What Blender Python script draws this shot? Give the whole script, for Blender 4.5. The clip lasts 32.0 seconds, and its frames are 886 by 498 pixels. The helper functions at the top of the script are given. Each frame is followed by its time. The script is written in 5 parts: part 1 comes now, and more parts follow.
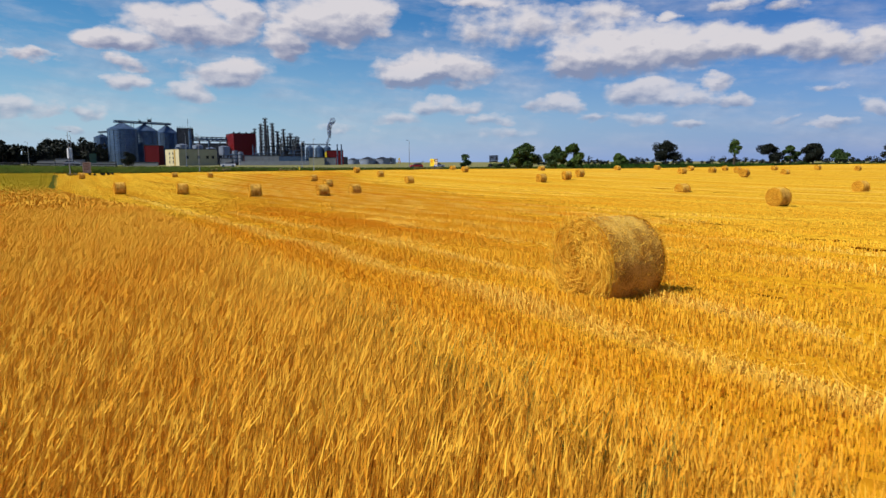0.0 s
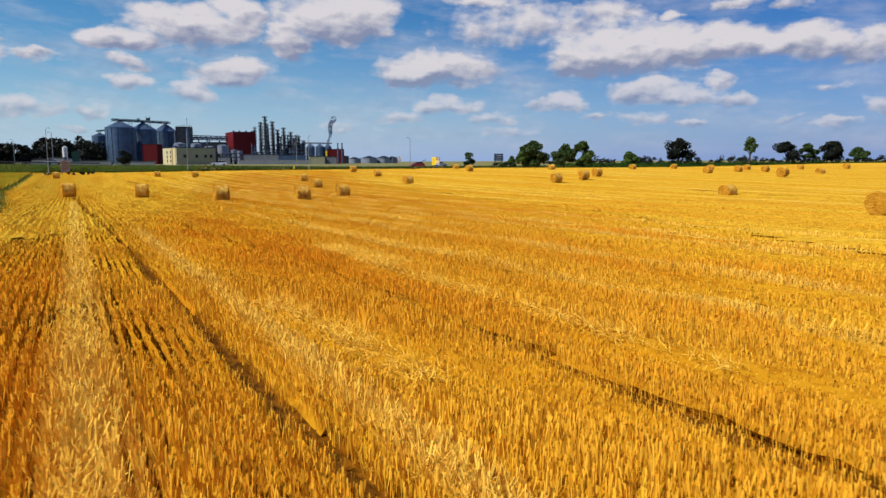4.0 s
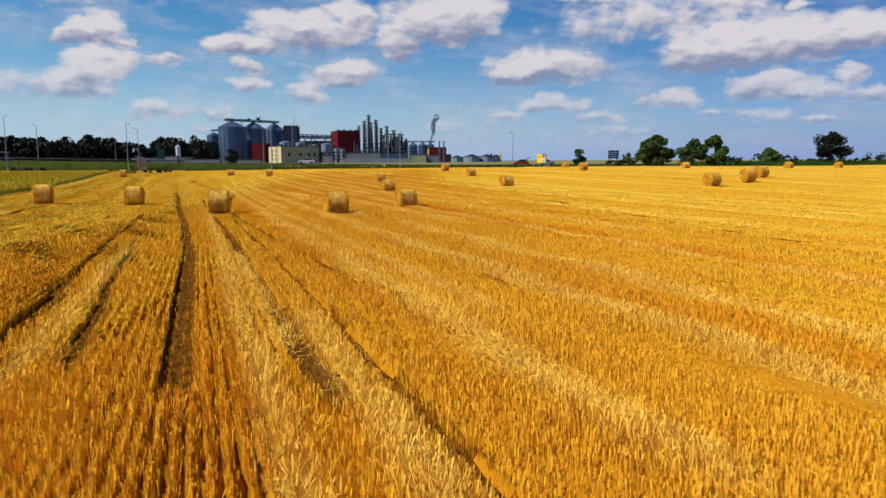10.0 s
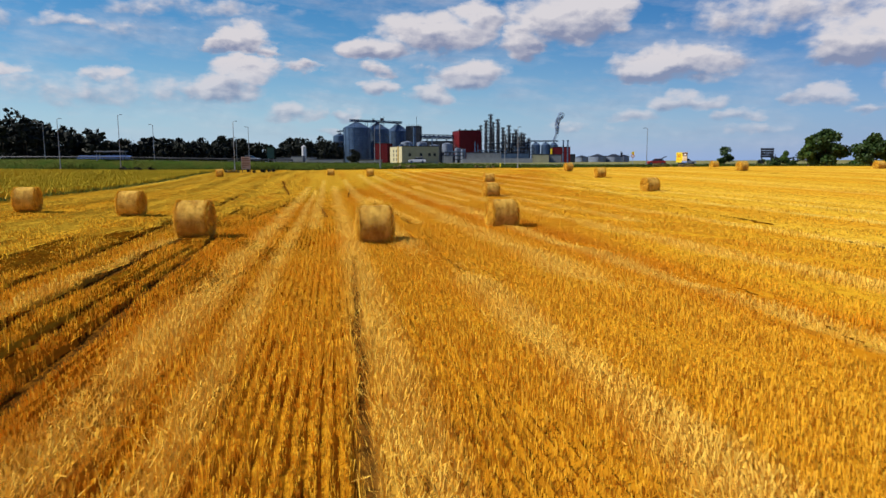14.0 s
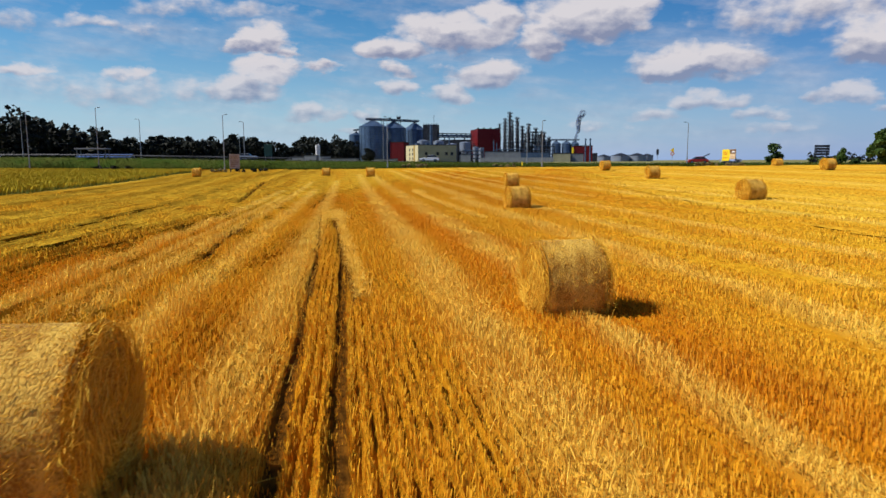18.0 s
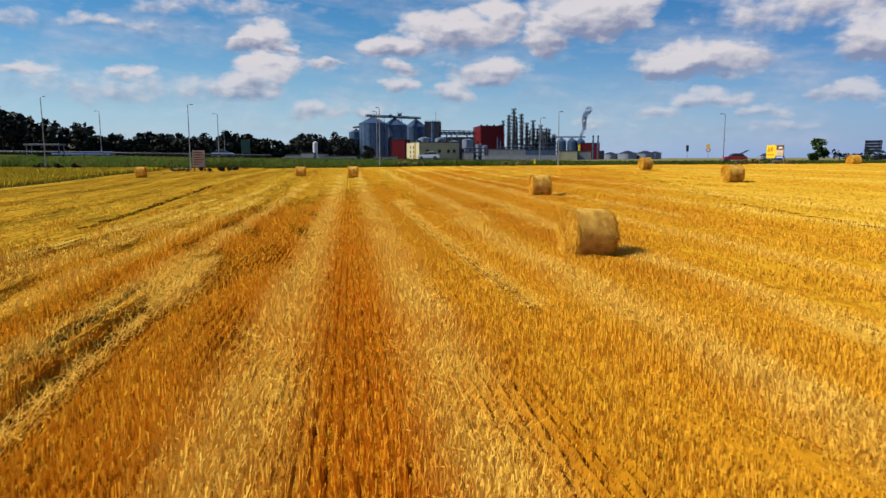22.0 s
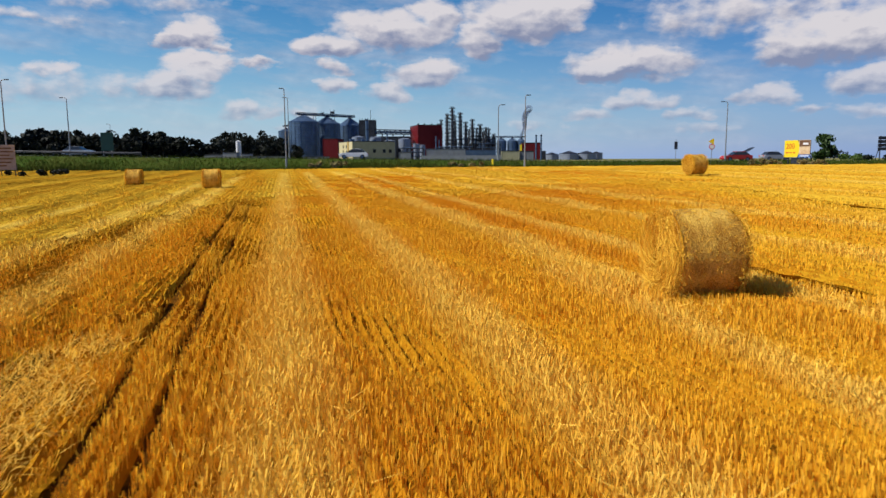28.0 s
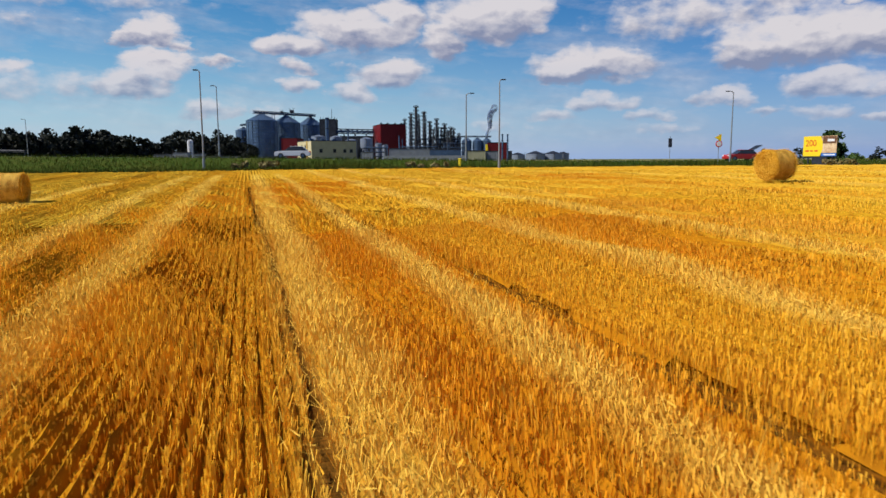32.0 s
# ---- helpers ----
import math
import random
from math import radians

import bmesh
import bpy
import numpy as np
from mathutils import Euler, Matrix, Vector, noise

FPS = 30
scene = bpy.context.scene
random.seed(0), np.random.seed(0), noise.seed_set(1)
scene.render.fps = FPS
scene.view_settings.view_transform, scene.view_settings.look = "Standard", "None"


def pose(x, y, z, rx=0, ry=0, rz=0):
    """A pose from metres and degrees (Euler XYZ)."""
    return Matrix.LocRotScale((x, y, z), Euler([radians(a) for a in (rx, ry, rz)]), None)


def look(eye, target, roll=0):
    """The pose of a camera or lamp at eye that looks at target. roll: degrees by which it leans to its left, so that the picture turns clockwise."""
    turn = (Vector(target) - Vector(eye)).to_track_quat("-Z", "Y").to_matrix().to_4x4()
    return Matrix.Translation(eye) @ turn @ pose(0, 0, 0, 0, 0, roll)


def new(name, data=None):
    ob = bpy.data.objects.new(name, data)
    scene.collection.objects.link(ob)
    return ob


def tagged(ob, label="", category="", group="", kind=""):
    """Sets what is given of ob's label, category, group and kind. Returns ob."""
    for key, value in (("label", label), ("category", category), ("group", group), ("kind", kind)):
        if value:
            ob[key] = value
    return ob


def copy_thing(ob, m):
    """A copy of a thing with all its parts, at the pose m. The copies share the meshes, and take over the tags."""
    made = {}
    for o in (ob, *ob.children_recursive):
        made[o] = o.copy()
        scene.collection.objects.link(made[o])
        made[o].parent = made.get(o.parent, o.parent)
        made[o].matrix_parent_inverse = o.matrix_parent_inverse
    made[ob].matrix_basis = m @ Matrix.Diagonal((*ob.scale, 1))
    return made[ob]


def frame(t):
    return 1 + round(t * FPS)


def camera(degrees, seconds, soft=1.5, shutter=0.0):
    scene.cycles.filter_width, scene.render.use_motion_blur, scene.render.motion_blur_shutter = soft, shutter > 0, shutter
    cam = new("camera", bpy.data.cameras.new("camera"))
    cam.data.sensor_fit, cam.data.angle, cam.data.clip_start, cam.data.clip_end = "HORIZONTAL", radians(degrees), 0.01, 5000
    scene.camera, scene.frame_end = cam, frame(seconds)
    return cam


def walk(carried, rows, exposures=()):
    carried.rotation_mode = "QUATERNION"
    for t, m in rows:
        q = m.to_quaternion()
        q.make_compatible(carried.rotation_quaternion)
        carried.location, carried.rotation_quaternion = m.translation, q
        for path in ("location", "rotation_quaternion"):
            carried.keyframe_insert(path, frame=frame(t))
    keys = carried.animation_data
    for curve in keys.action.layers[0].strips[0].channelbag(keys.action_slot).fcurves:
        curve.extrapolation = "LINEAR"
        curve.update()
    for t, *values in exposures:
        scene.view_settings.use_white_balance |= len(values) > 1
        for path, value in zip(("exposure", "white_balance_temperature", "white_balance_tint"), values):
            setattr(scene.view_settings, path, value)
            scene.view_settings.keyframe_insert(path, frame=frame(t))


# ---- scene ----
cam = camera(66.8, 32.0, soft=1.5, shutter=0.14)
# seconds, x, y, z, heading (degrees left of north), pitch
PATH = [
    (0, -8.23, 7.61, 2.63, 8.49, -7.39),
    (0.5, -8.39, 8.78, 2.60, 8.46, -7.40),
    (1, -8.58, 9.98, 2.58, 8.58, -7.40),
    (1.5, -8.78, 11.20, 2.56, 8.54, -7.40),
    (2, -8.98, 12.46, 2.54, 8.66, -7.41),
    (2.5, -9.18, 13.78, 2.51, 8.62, -7.43),
    (4.5, -10.03, 19.35, 2.43, 8.78, -7.46),
    (5, -10.29, 20.86, 2.40, 8.98, -7.45),
    (5.5, -10.55, 22.45, 2.38, 9.58, -7.45),
    (6, -10.82, 24.11, 2.35, 10.35, -7.45),
    (6.5, -11.08, 25.81, 2.33, 10.87, -7.46),
    (7, -11.36, 27.53, 2.30, 11.64, -7.47),
    (7.5, -11.65, 29.27, 2.27, 12.36, -7.48),
    (8, -11.97, 31.04, 2.24, 13.42, -7.48),
    (8.5, -12.30, 32.83, 2.21, 14.35, -7.49),
    (9, -12.66, 34.63, 2.18, 15.45, -7.50),
    (9.5, -13.03, 36.43, 2.14, 16.43, -7.51),
    (10, -13.41, 38.22, 2.11, 17.50, -7.52),
    (10.5, -13.81, 40.02, 2.07, 18.49, -7.52),
    (11, -14.23, 41.83, 2.04, 19.57, -7.52),
    (11.5, -14.69, 43.66, 2.00, 20.68, -7.51),
    (12, -15.19, 45.53, 1.97, 22.06, -7.50),
    (12.5, -15.74, 47.41, 1.93, 23.67, -7.49),
    (13, -16.37, 49.29, 1.90, 25.29, -7.48),
    (13.5, -17.09, 51.13, 1.86, 26.71, -7.47),
    (14, -17.88, 52.94, 1.83, 27.86, -7.45),
    (14.5, -18.71, 54.74, 1.80, 28.62, -7.43),
    (16.5, -22.11, 61.88, 1.66, 29.37, -7.42),
    (17, -23.01, 63.79, 1.62, 29.41, -7.43),
    (17.5, -23.92, 65.74, 1.59, 29.40, -7.45),
    (18, -24.84, 67.70, 1.55, 29.42, -7.48),
    (18.5, -25.76, 69.62, 1.52, 29.44, -7.50),
    (19, -26.73, 71.52, 1.50, 29.46, -7.53),
    (19.5, -27.74, 73.42, 1.48, 29.50, -7.55),
    (20, -28.83, 75.32, 1.46, 29.54, -7.56),
    (20.5, -29.95, 77.25, 1.46, 29.53, -7.58),
    (21, -31.06, 79.22, 1.46, 29.57, -7.60),
    (21.5, -32.17, 81.22, 1.46, 29.60, -7.63),
    (22, -33.27, 83.24, 1.46, 29.62, -7.65),
    (22.5, -34.39, 85.31, 1.46, 29.62, -7.66),
    (23, -35.56, 87.42, 1.46, 29.64, -7.66),
    (23.5, -36.75, 89.58, 1.45, 29.64, -7.66),
    (24, -37.97, 91.77, 1.44, 29.61, -7.66),
    (24.5, -39.22, 94.00, 1.42, 29.19, -7.65),
    (25, -40.44, 96.21, 1.40, 28.38, -7.65),
    (25.5, -41.63, 98.40, 1.37, 27.55, -7.64),
    (27.5, -45.91, 106.98, 1.27, 25.15, -7.63),
    (28, -46.72, 109.07, 1.25, 24.30, -7.61),
    (28.5, -47.41, 111.13, 1.24, 23.18, -7.60),
    (29, -48.03, 113.14, 1.22, 22.13, -7.58),
    (29.5, -48.67, 115.10, 1.21, 21.52, -7.57),
    (30, -49.36, 117.01, 1.19, 21.44, -7.58),
    (30.5, -50.09, 118.86, 1.18, 21.41, -7.58),
    (31, -50.87, 120.65, 1.17, 21.40, -7.59),
    (31.5, -51.68, 122.39, 1.16, 21.36, -7.59),
    (32, -52.49, 124.10, 1.14, 21.33, -7.59),
]
walk(cam, [(t, pose(x, y, z, 90 + pitch, 0.2, yaw)) for t, x, y, z, yaw, pitch in PATH], exposures=[(0.0, 0.04), (32.0, 0.04)])

# ---- sky, sun ----
SUN_EL, SUN_AZ = 46.0, -128.0          # azimuth clockwise from north (+y)
world = bpy.data.worlds.new("sky")
scene.world = world
world.use_nodes = True
wt = world.node_tree
wt.nodes.clear()


def wn(kind, **kw):
    n = wt.nodes.new(kind)
    for k, v in kw.items():
        n.inputs[int(k[1:])].default_value = v
    return n


def wmath(op, a, b=None, c=None, clamp=False):
    n = wt.nodes.new("ShaderNodeMath")
    n.operation, n.use_clamp = op, clamp
    for i, v in enumerate((a, b, c)):
        if v is None:
            continue
        if isinstance(v, (int, float)):
            n.inputs[i].default_value = v
        else:
            wt.links.new(v, n.inputs[i])
    return n.outputs[0]


sky = wt.nodes.new("ShaderNodeTexSky")
sky.sky_type, sky.sun_disc = "NISHITA", False
sky.sun_elevation, sky.sun_rotation = radians(SUN_EL), radians(SUN_AZ)
sky.air_density, sky.dust_density, sky.ozone_density = 1.0, 0.25, 3.0
coord = wt.nodes.new("ShaderNodeTexCoord")
sep = wt.nodes.new("ShaderNodeSeparateXYZ")
wt.links.new(coord.outputs["Generated"], sep.inputs[0])
DEG = 57.29578
azi = wmath("MULTIPLY", wmath("ARCTAN2", sep.outputs[0], sep.outputs[1]), DEG)
ele = wmath("MULTIPLY", wmath("ARCSINE", sep.outputs[2]), DEG)
# cloud noise lives in azimuth / elevation, stretched sideways as far cumulus is
cv = wt.nodes.new("ShaderNodeCombineXYZ")
wt.links.new(wmath("MULTIPLY", azi, 0.55), cv.inputs[0])
wt.links.new(ele, cv.inputs[1])
# the outlines of the banks are pushed about by noise, which breaks them into heads and bays
bend = wn("ShaderNodeTexNoise", _2=0.42, _3=5.0, _4=0.58)
bend.noise_dimensions = "2D"
wt.links.new(cv.outputs[0], bend.inputs[0])
bsep = wt.nodes.new("ShaderNodeSeparateColor")
wt.links.new(bend.outputs[1], bsep.inputs[0])
azi_w = wmath("MULTIPLY_ADD", wmath("SUBTRACT", bsep.outputs[0], 0.5), 4.2, azi)
ele_w = wmath("MULTIPLY_ADD", wmath("SUBTRACT", bsep.outputs[1], 0.5), 2.0, ele)
billow = wn("ShaderNodeTexNoise", _2=0.75, _3=8.0, _4=0.50)
billow.noise_dimensions = "2D"
wt.links.new(cv.outputs[0], billow.inputs[0])
# rounded heads within the banks
cp = wt.nodes.new("ShaderNodeCombineXYZ")
wt.links.new(wmath("MULTIPLY", azi_w, 0.8), cp.inputs[0])
wt.links.new(ele_w, cp.inputs[1])
heads = wt.nodes.new("ShaderNodeTexVoronoi")
heads.voronoi_dimensions, heads.feature = "2D", "SMOOTH_F1"
heads.inputs["Scale"].default_value, heads.inputs["Smoothness"].default_value = 0.85, 0.35
wt.links.new(cp.outputs[0], heads.inputs[0])
# the same billows a little towards the sun, for the light on their flanks
cs = wt.nodes.new("ShaderNodeVectorMath")
cs.inputs[1].default_value = (-0.16, 0.30, 0)
wt.links.new(cv.outputs[0], cs.inputs[0])
fine = wn("ShaderNodeTexNoise", _2=0.75, _3=6.0, _4=0.50)
fine.noise_dimensions = "2D"
wt.links.new(cs.outputs[0], fine.inputs[0])
cw = wt.nodes.new("ShaderNodeCombineXYZ")
wt.links.new(wmath("MULTIPLY", azi, 0.10), cw.inputs[0])
wt.links.new(wmath("MULTIPLY_ADD", ele, 0.42, wmath("MULTIPLY", azi, 0.03)), cw.inputs[1])
wisp = wn("ShaderNodeTexNoise", _2=1.0, _3=6.0, _4=0.62)
wisp.noise_dimensions = "2D"
wt.links.new(cw.outputs[0], wisp.inputs[0])
# cumulus: azimuth, elevation of the middle, half width, half height, thickness
BANKS = [
    (-33.4, 9.0, 2.7, 1.1, 1), (-28.8, 10.2, 4.6, 1.7, 1), (-24.9, 11.4, 2.4, 1.3, 1), (-21.5, 9.5, 2.2, 1.3, 1), (-18.1, 11.1, 4.1, 2.4, 1),
    (-14.7, 11.6, 2.5, 1.9, 0.9), (-1.7, 10.7, 7.6, 1.8, 0.62), (4.1, 11.4, 2.8, 1.3, 0.8), (7.3, 8.5, 6.9, 2.1, 1), (2.9, 8.0, 2.7, 1.6, 1),
    (14.0, 8.6, 3.6, 1.5, 1), (18.9, 8.4, 2.9, 1.4, 1), (22.9, 7.9, 2.4, 1.3, 1), (-8.7, 7.4, 5.2, 1.5, 0.95), (-26.0, 6.9, 3.7, 1.2, 0.95),
    (-43.8, 9.5, 2.2, 1.3, 1), (-43.9, 7.0, 2.4, 1.3, 1), (-45.6, 5.8, 3.6, 1.1, 0.95)]
PUFFS = [
    (-11.0, 6.7, 2.8, 0.9, 0.9), (-32.7, 7.3, 1.6, 0.7, 0.85), (-33.3, 6.0, 1.5, 0.7, 0.8), (-29.2, 5.5, 1.9, 0.85, 0.8), (-39.9, 3.9, 2.2, 0.8, 0.8),
    (-35.9, 3.8, 1.1, 0.55, 0.7), (-8.4, 4.5, 3.5, 0.75, 0.8), (-4.2, 3.3, 1.7, 0.65, 0.75), (0.7, 4.6, 2.1, 0.8, 0.85), (8.3, 5.4, 3.2, 1.0, 0.92),
    (11.5, 4.8, 2.5, 0.8, 0.9), (12.7, 5.9, 1.1, 0.6, 0.85), (14.6, 4.7, 1.7, 0.65, 0.95), (3.9, 3.6, 1.7, 0.5, 0.8), (8.1, 3.1, 2.5, 0.7, 0.8),
    (-45.7, 9.0, 1.0, 0.8, 0.9), (-42.3, 8.7, 1.0, 0.65, 0.8), (-53.9, 6.5, 1.8, 0.65, 0.8)]
SCRAPS = [
    (11.7, 2.7, 1.1, 0.4, 0.75), (21.2, 5.3, 1.3, 0.4, 0.7), (23.7, 3.8, 1.5, 0.6, 0.85), (21.1, 2.6, 1.8, 0.35, 0.72), (18.3, 3.1, 1.1, 0.35, 0.7),
    (-4.5, 12.6, 3.7, 0.6, 0.65), (14.2, 11.7, 2.3, 0.6, 0.75), (9.8, 11.0, 0.9, 0.5, 0.75), (18.0, 11.3, 0.9, 0.5, 0.65), (-3.0, 2.2, 2.8, 0.45, 0.55),
    (-16.7, 2.8, 2.6, 0.5, 0.55), (-12.5, 3.5, 2.6, 0.6, 0.6), (-39.6, 7.4, 2.6, 0.42, 0.7), (-60.6, 6.6, 1.8, 0.6, 0.8), (-55.1, 5.2, 9.0, 1.4, 0.5),
    (-56.5, 9.9, 7.0, 0.6, 0.52), (-48.0, 11.6, 8.0, 0.9, 0.48), (-37.3, 2.4, 0.7, 0.4, 0.6)]
best, lift = 0.0, 0.0
for ca, ce, hw, hh, thick in BANKS + PUFFS + SCRAPS:
    dx = wmath("MULTIPLY", wmath("SUBTRACT", azi_w, ca), 1 / (hw * 1.34))
    dy = wmath("MULTIPLY", wmath("SUBTRACT", ele_w, ce), 1 / (hh * 1.40))
    # flat bases: the lower half falls off faster
    low = wmath("MULTIPLY", wmath("MINIMUM", dy, 0.0), 1.3)
    hi = wmath("MAXIMUM", dy, 0.0)
    r2 = wmath("MULTIPLY_ADD", dx, dx, wmath("MULTIPLY_ADD", low, low, wmath("MULTIPLY", hi, hi)))
    m = wmath("MULTIPLY", wmath("SUBTRACT", 1.0, r2, clamp=True), thick)
    lift = wmath("MULTIPLY_ADD", m, dy, lift)
    best = wmath("MAXIMUM", best, m)
body = wmath("ADD", best, wmath("MULTIPLY", wmath("SUBTRACT", billow.outputs[0], 0.5), 1.0))
ramp = wt.nodes.new("ShaderNodeMapRange")
ramp.interpolation_type = "SMOOTHSTEP"
wt.links.new(body, ramp.inputs[0])
ramp.inputs[1].default_value, ramp.inputs[2].default_value = 0.10, 0.74
# thin veil between the banks
veil = wmath("MULTIPLY", wmath("SUBTRACT", wisp.outputs[0], 0.42, clamp=True), 1.4)
cover = wmath("MAXIMUM", ramp.outputs[0], veil)
above = wmath("MULTIPLY", ele, 0.8, clamp=True)
cover = wmath("MULTIPLY", wmath("MULTIPLY", cover, above), wmath("MULTIPLY_ADD", ele, 0.075, 0.40, clamp=True))
# tops catch the sun, bases are grey-blue
shade = wmath("ADD", wmath("MULTIPLY", lift, 1.9), wmath("MULTIPLY", wmath("SUBTRACT", billow.outputs[0], fine.outputs[0]), 1.5))
shade = wmath("MULTIPLY_ADD", wmath("SUBTRACT", 0.42, heads.outputs["Distance"]), 0.45, shade)
shade = wmath("ADD", shade, 0.66, clamp=True)
ctone = wt.nodes.new("ShaderNodeMix")
ctone.data_type = "RGBA"
wt.links.new(shade, ctone.inputs[0])
ctone.inputs[6].default_value, ctone.inputs[7].default_value = (2.6, 3.0, 4.5, 1), (7.4, 7.1, 7.5, 1)
tint = wt.nodes.new("ShaderNodeHueSaturation")
tint.inputs[1].default_value, tint.inputs[2].default_value = 1.5, 0.92
wt.links.new(sky.outputs[0], tint.inputs[4])
wmix = wt.nodes.new("ShaderNodeMix")
wmix.data_type = "RGBA"
wt.links.new(cover, wmix.inputs[0])
# pale lilac-blue summer haze low down
haze = wt.nodes.new("ShaderNodeMix")
haze.data_type = "RGBA"
wt.links.new(wmath("MULTIPLY", wmath("POWER", 2.718, wmath("MULTIPLY", wmath("MAXIMUM", ele, 0.0), -0.20)), 0.85), haze.inputs[0])
wt.links.new(tint.outputs[0], haze.inputs[6])
haze.inputs[7].default_value = (3.9, 5.2, 7.9, 1)
# greener blue towards the sun's side, violet-blue away from it
side = wt.nodes.new("ShaderNodeMapRange")
side.interpolation_type = "SMOOTHSTEP"
side.inputs[1].default_value, side.inputs[2].default_value = -45, 30
wt.links.new(azi, side.inputs[0])
cast = wt.nodes.new("ShaderNodeMix")
cast.data_type = "RGBA"
wt.links.new(side.outputs[0], cast.inputs[0])
cast.inputs[6].default_value, cast.inputs[7].default_value = (1.02, 1.12, 1.14, 1), (0.55, 0.65, 0.92, 1)
paint = wt.nodes.new("ShaderNodeMix")
paint.data_type, paint.blend_type = "RGBA", "MULTIPLY"
paint.inputs[0].default_value = 1.0
wt.links.new(haze.outputs[2], paint.inputs[6])
wt.links.new(cast.outputs[2], paint.inputs[7])
wt.links.new(paint.outputs[2], wmix.inputs[6])
wt.links.new(ctone.outputs[2], wmix.inputs[7])
back = wn("ShaderNodeBackground", _1=0.09)
wt.links.new(wmix.outputs[2], back.inputs[0])
wout = wt.nodes.new("ShaderNodeOutputWorld")
wt.links.new(back.outputs[0], wout.inputs[0])

sun = new("sun", bpy.data.lights.new("sun", "SUN"))
sun.data.energy, sun.data.angle, sun.data.color = 5.0, radians(0.55), (1.0, 0.94, 0.84)
se, sa = radians(SUN_EL), radians(SUN_AZ)
sun_way = Vector((math.sin(sa) * math.cos(se), math.cos(sa) * math.cos(se), math.sin(se)))
sun.matrix_world = look(sun_way * 200, (0, 0, 0))

# ---- materials ----
def material(name, base, rough=0.8, metal=0.0, vary=0.25, scale=6.0, fine_scale=60.0, bump=0.3, other=None, random=0.0, stretch=(1, 1, 1), spec=0.3, island=False, spread=0.3):
    """A surface of two mixed tones: broad stains, fine grain, relief, and a shift from piece to piece."""
    m = bpy.data.materials.new(name)
    m.use_nodes = True
    t = m.node_tree
    b = t.nodes["Principled BSDF"]
    b.inputs["Roughness"].default_value, b.inputs["Metallic"].default_value = rough, metal
    b.inputs["Specular IOR Level"].default_value = spec
    tc = t.nodes.new("ShaderNodeTexCoord")
    mp = t.nodes.new("ShaderNodeMapping")
    mp.inputs[3].default_value = stretch
    t.links.new(tc.outputs["Object"], mp.inputs[0])
    big = t.nodes.new("ShaderNodeTexNoise")
    big.inputs["Scale"].default_value, big.inputs["Detail"].default_value = scale, 4
    sm = t.nodes.new("ShaderNodeTexNoise")
    sm.inputs["Scale"].default_value, sm.inputs["Detail"].default_value = fine_scale, 3
    for n in (big, sm):
        t.links.new(mp.outputs[0], n.inputs[0])
    if other is None:
        other = tuple(c * (1 - vary) for c in base)
    mix = t.nodes.new("ShaderNodeMix")
    mix.data_type = "RGBA"
    mix.inputs[6].default_value, mix.inputs[7].default_value = (*base, 1), (*other, 1)
    add = t.nodes.new("ShaderNodeMath")
    add.operation = "ADD"
    t.links.new(big.outputs[0], add.inputs[0])
    t.links.new(sm.outputs[0], add.inputs[1])
    rng = t.nodes.new("ShaderNodeMapRange")
    rng.inputs[1].default_value, rng.inputs[2].default_value = 1 - spread, 1 + spread
    t.links.new(add.outputs[0], rng.inputs[0])
    src = rng.outputs[0]
    if random:
        if island:
            info = t.nodes.new("ShaderNodeNewGeometry")
            out = info.outputs["Random Per Island"]
        else:
            info = t.nodes.new("ShaderNodeObjectInfo")
            out = info.outputs["Random"]
        ma = t.nodes.new("ShaderNodeMath")
        ma.operation, ma.use_clamp = "MULTIPLY_ADD", True
        ma.inputs[1].default_value = random
        t.links.new(out, ma.inputs[0])
        sc = t.nodes.new("ShaderNodeMath")
        sc.operation = "MULTIPLY"
        sc.inputs[1].default_value = 1 - random
        t.links.new(src, sc.inputs[0])
        t.links.new(sc.outputs[0], ma.inputs[2])
        src = ma.outputs[0]
    t.links.new(src, mix.inputs[0])
    t.links.new(mix.outputs[2], b.inputs["Base Color"])
    if bump:
        bp = t.nodes.new("ShaderNodeBump")
        bp.inputs["Strength"].default_value, bp.inputs["Distance"].default_value = bump, 0.02
        t.links.new(sm.outputs[0], bp.inputs["Height"])
        t.links.new(bp.outputs[0], b.inputs["Normal"])
    return m


GRASS = material("verge grass", (0.035, 0.075, 0.008), 0.9, other=(0.075, 0.085, 0.014), scale=0.25, fine_scale=3.0, bump=0.6, spec=0.04, spread=0.2)
FARLAND = material("far farmland", (0.16, 0.17, 0.06), 0.95, other=(0.25, 0.22, 0.09), scale=0.02, fine_scale=0.2, bump=0, spec=0.04)
ASPHALT = material("road asphalt", (0.06, 0.06, 0.062), 0.85, vary=0.3, scale=0.4, fine_scale=30)
WRAP = material("weathered net wrap", (0.84, 0.53, 0.10), 0.6, other=(0.36, 0.16, 0.02), scale=2.0, fine_scale=34.0, bump=1.0, stretch=(2.2, 1.2, 1.2), random=0.15, spec=0.04, spread=0.18)
STRAW = material("packed straw", (0.66, 0.36, 0.03), 0.75, other=(0.40, 0.16, 0.010), scale=4.0, fine_scale=55.0, bump=0.9, random=0.15, spec=0.04, spread=0.14)
LOOSE = material("loose straw", (0.90, 0.60, 0.08), 0.6, other=(0.66, 0.30, 0.015), scale=2.0, fine_scale=30.0, bump=0, random=0.7, island=True, spec=0.04)
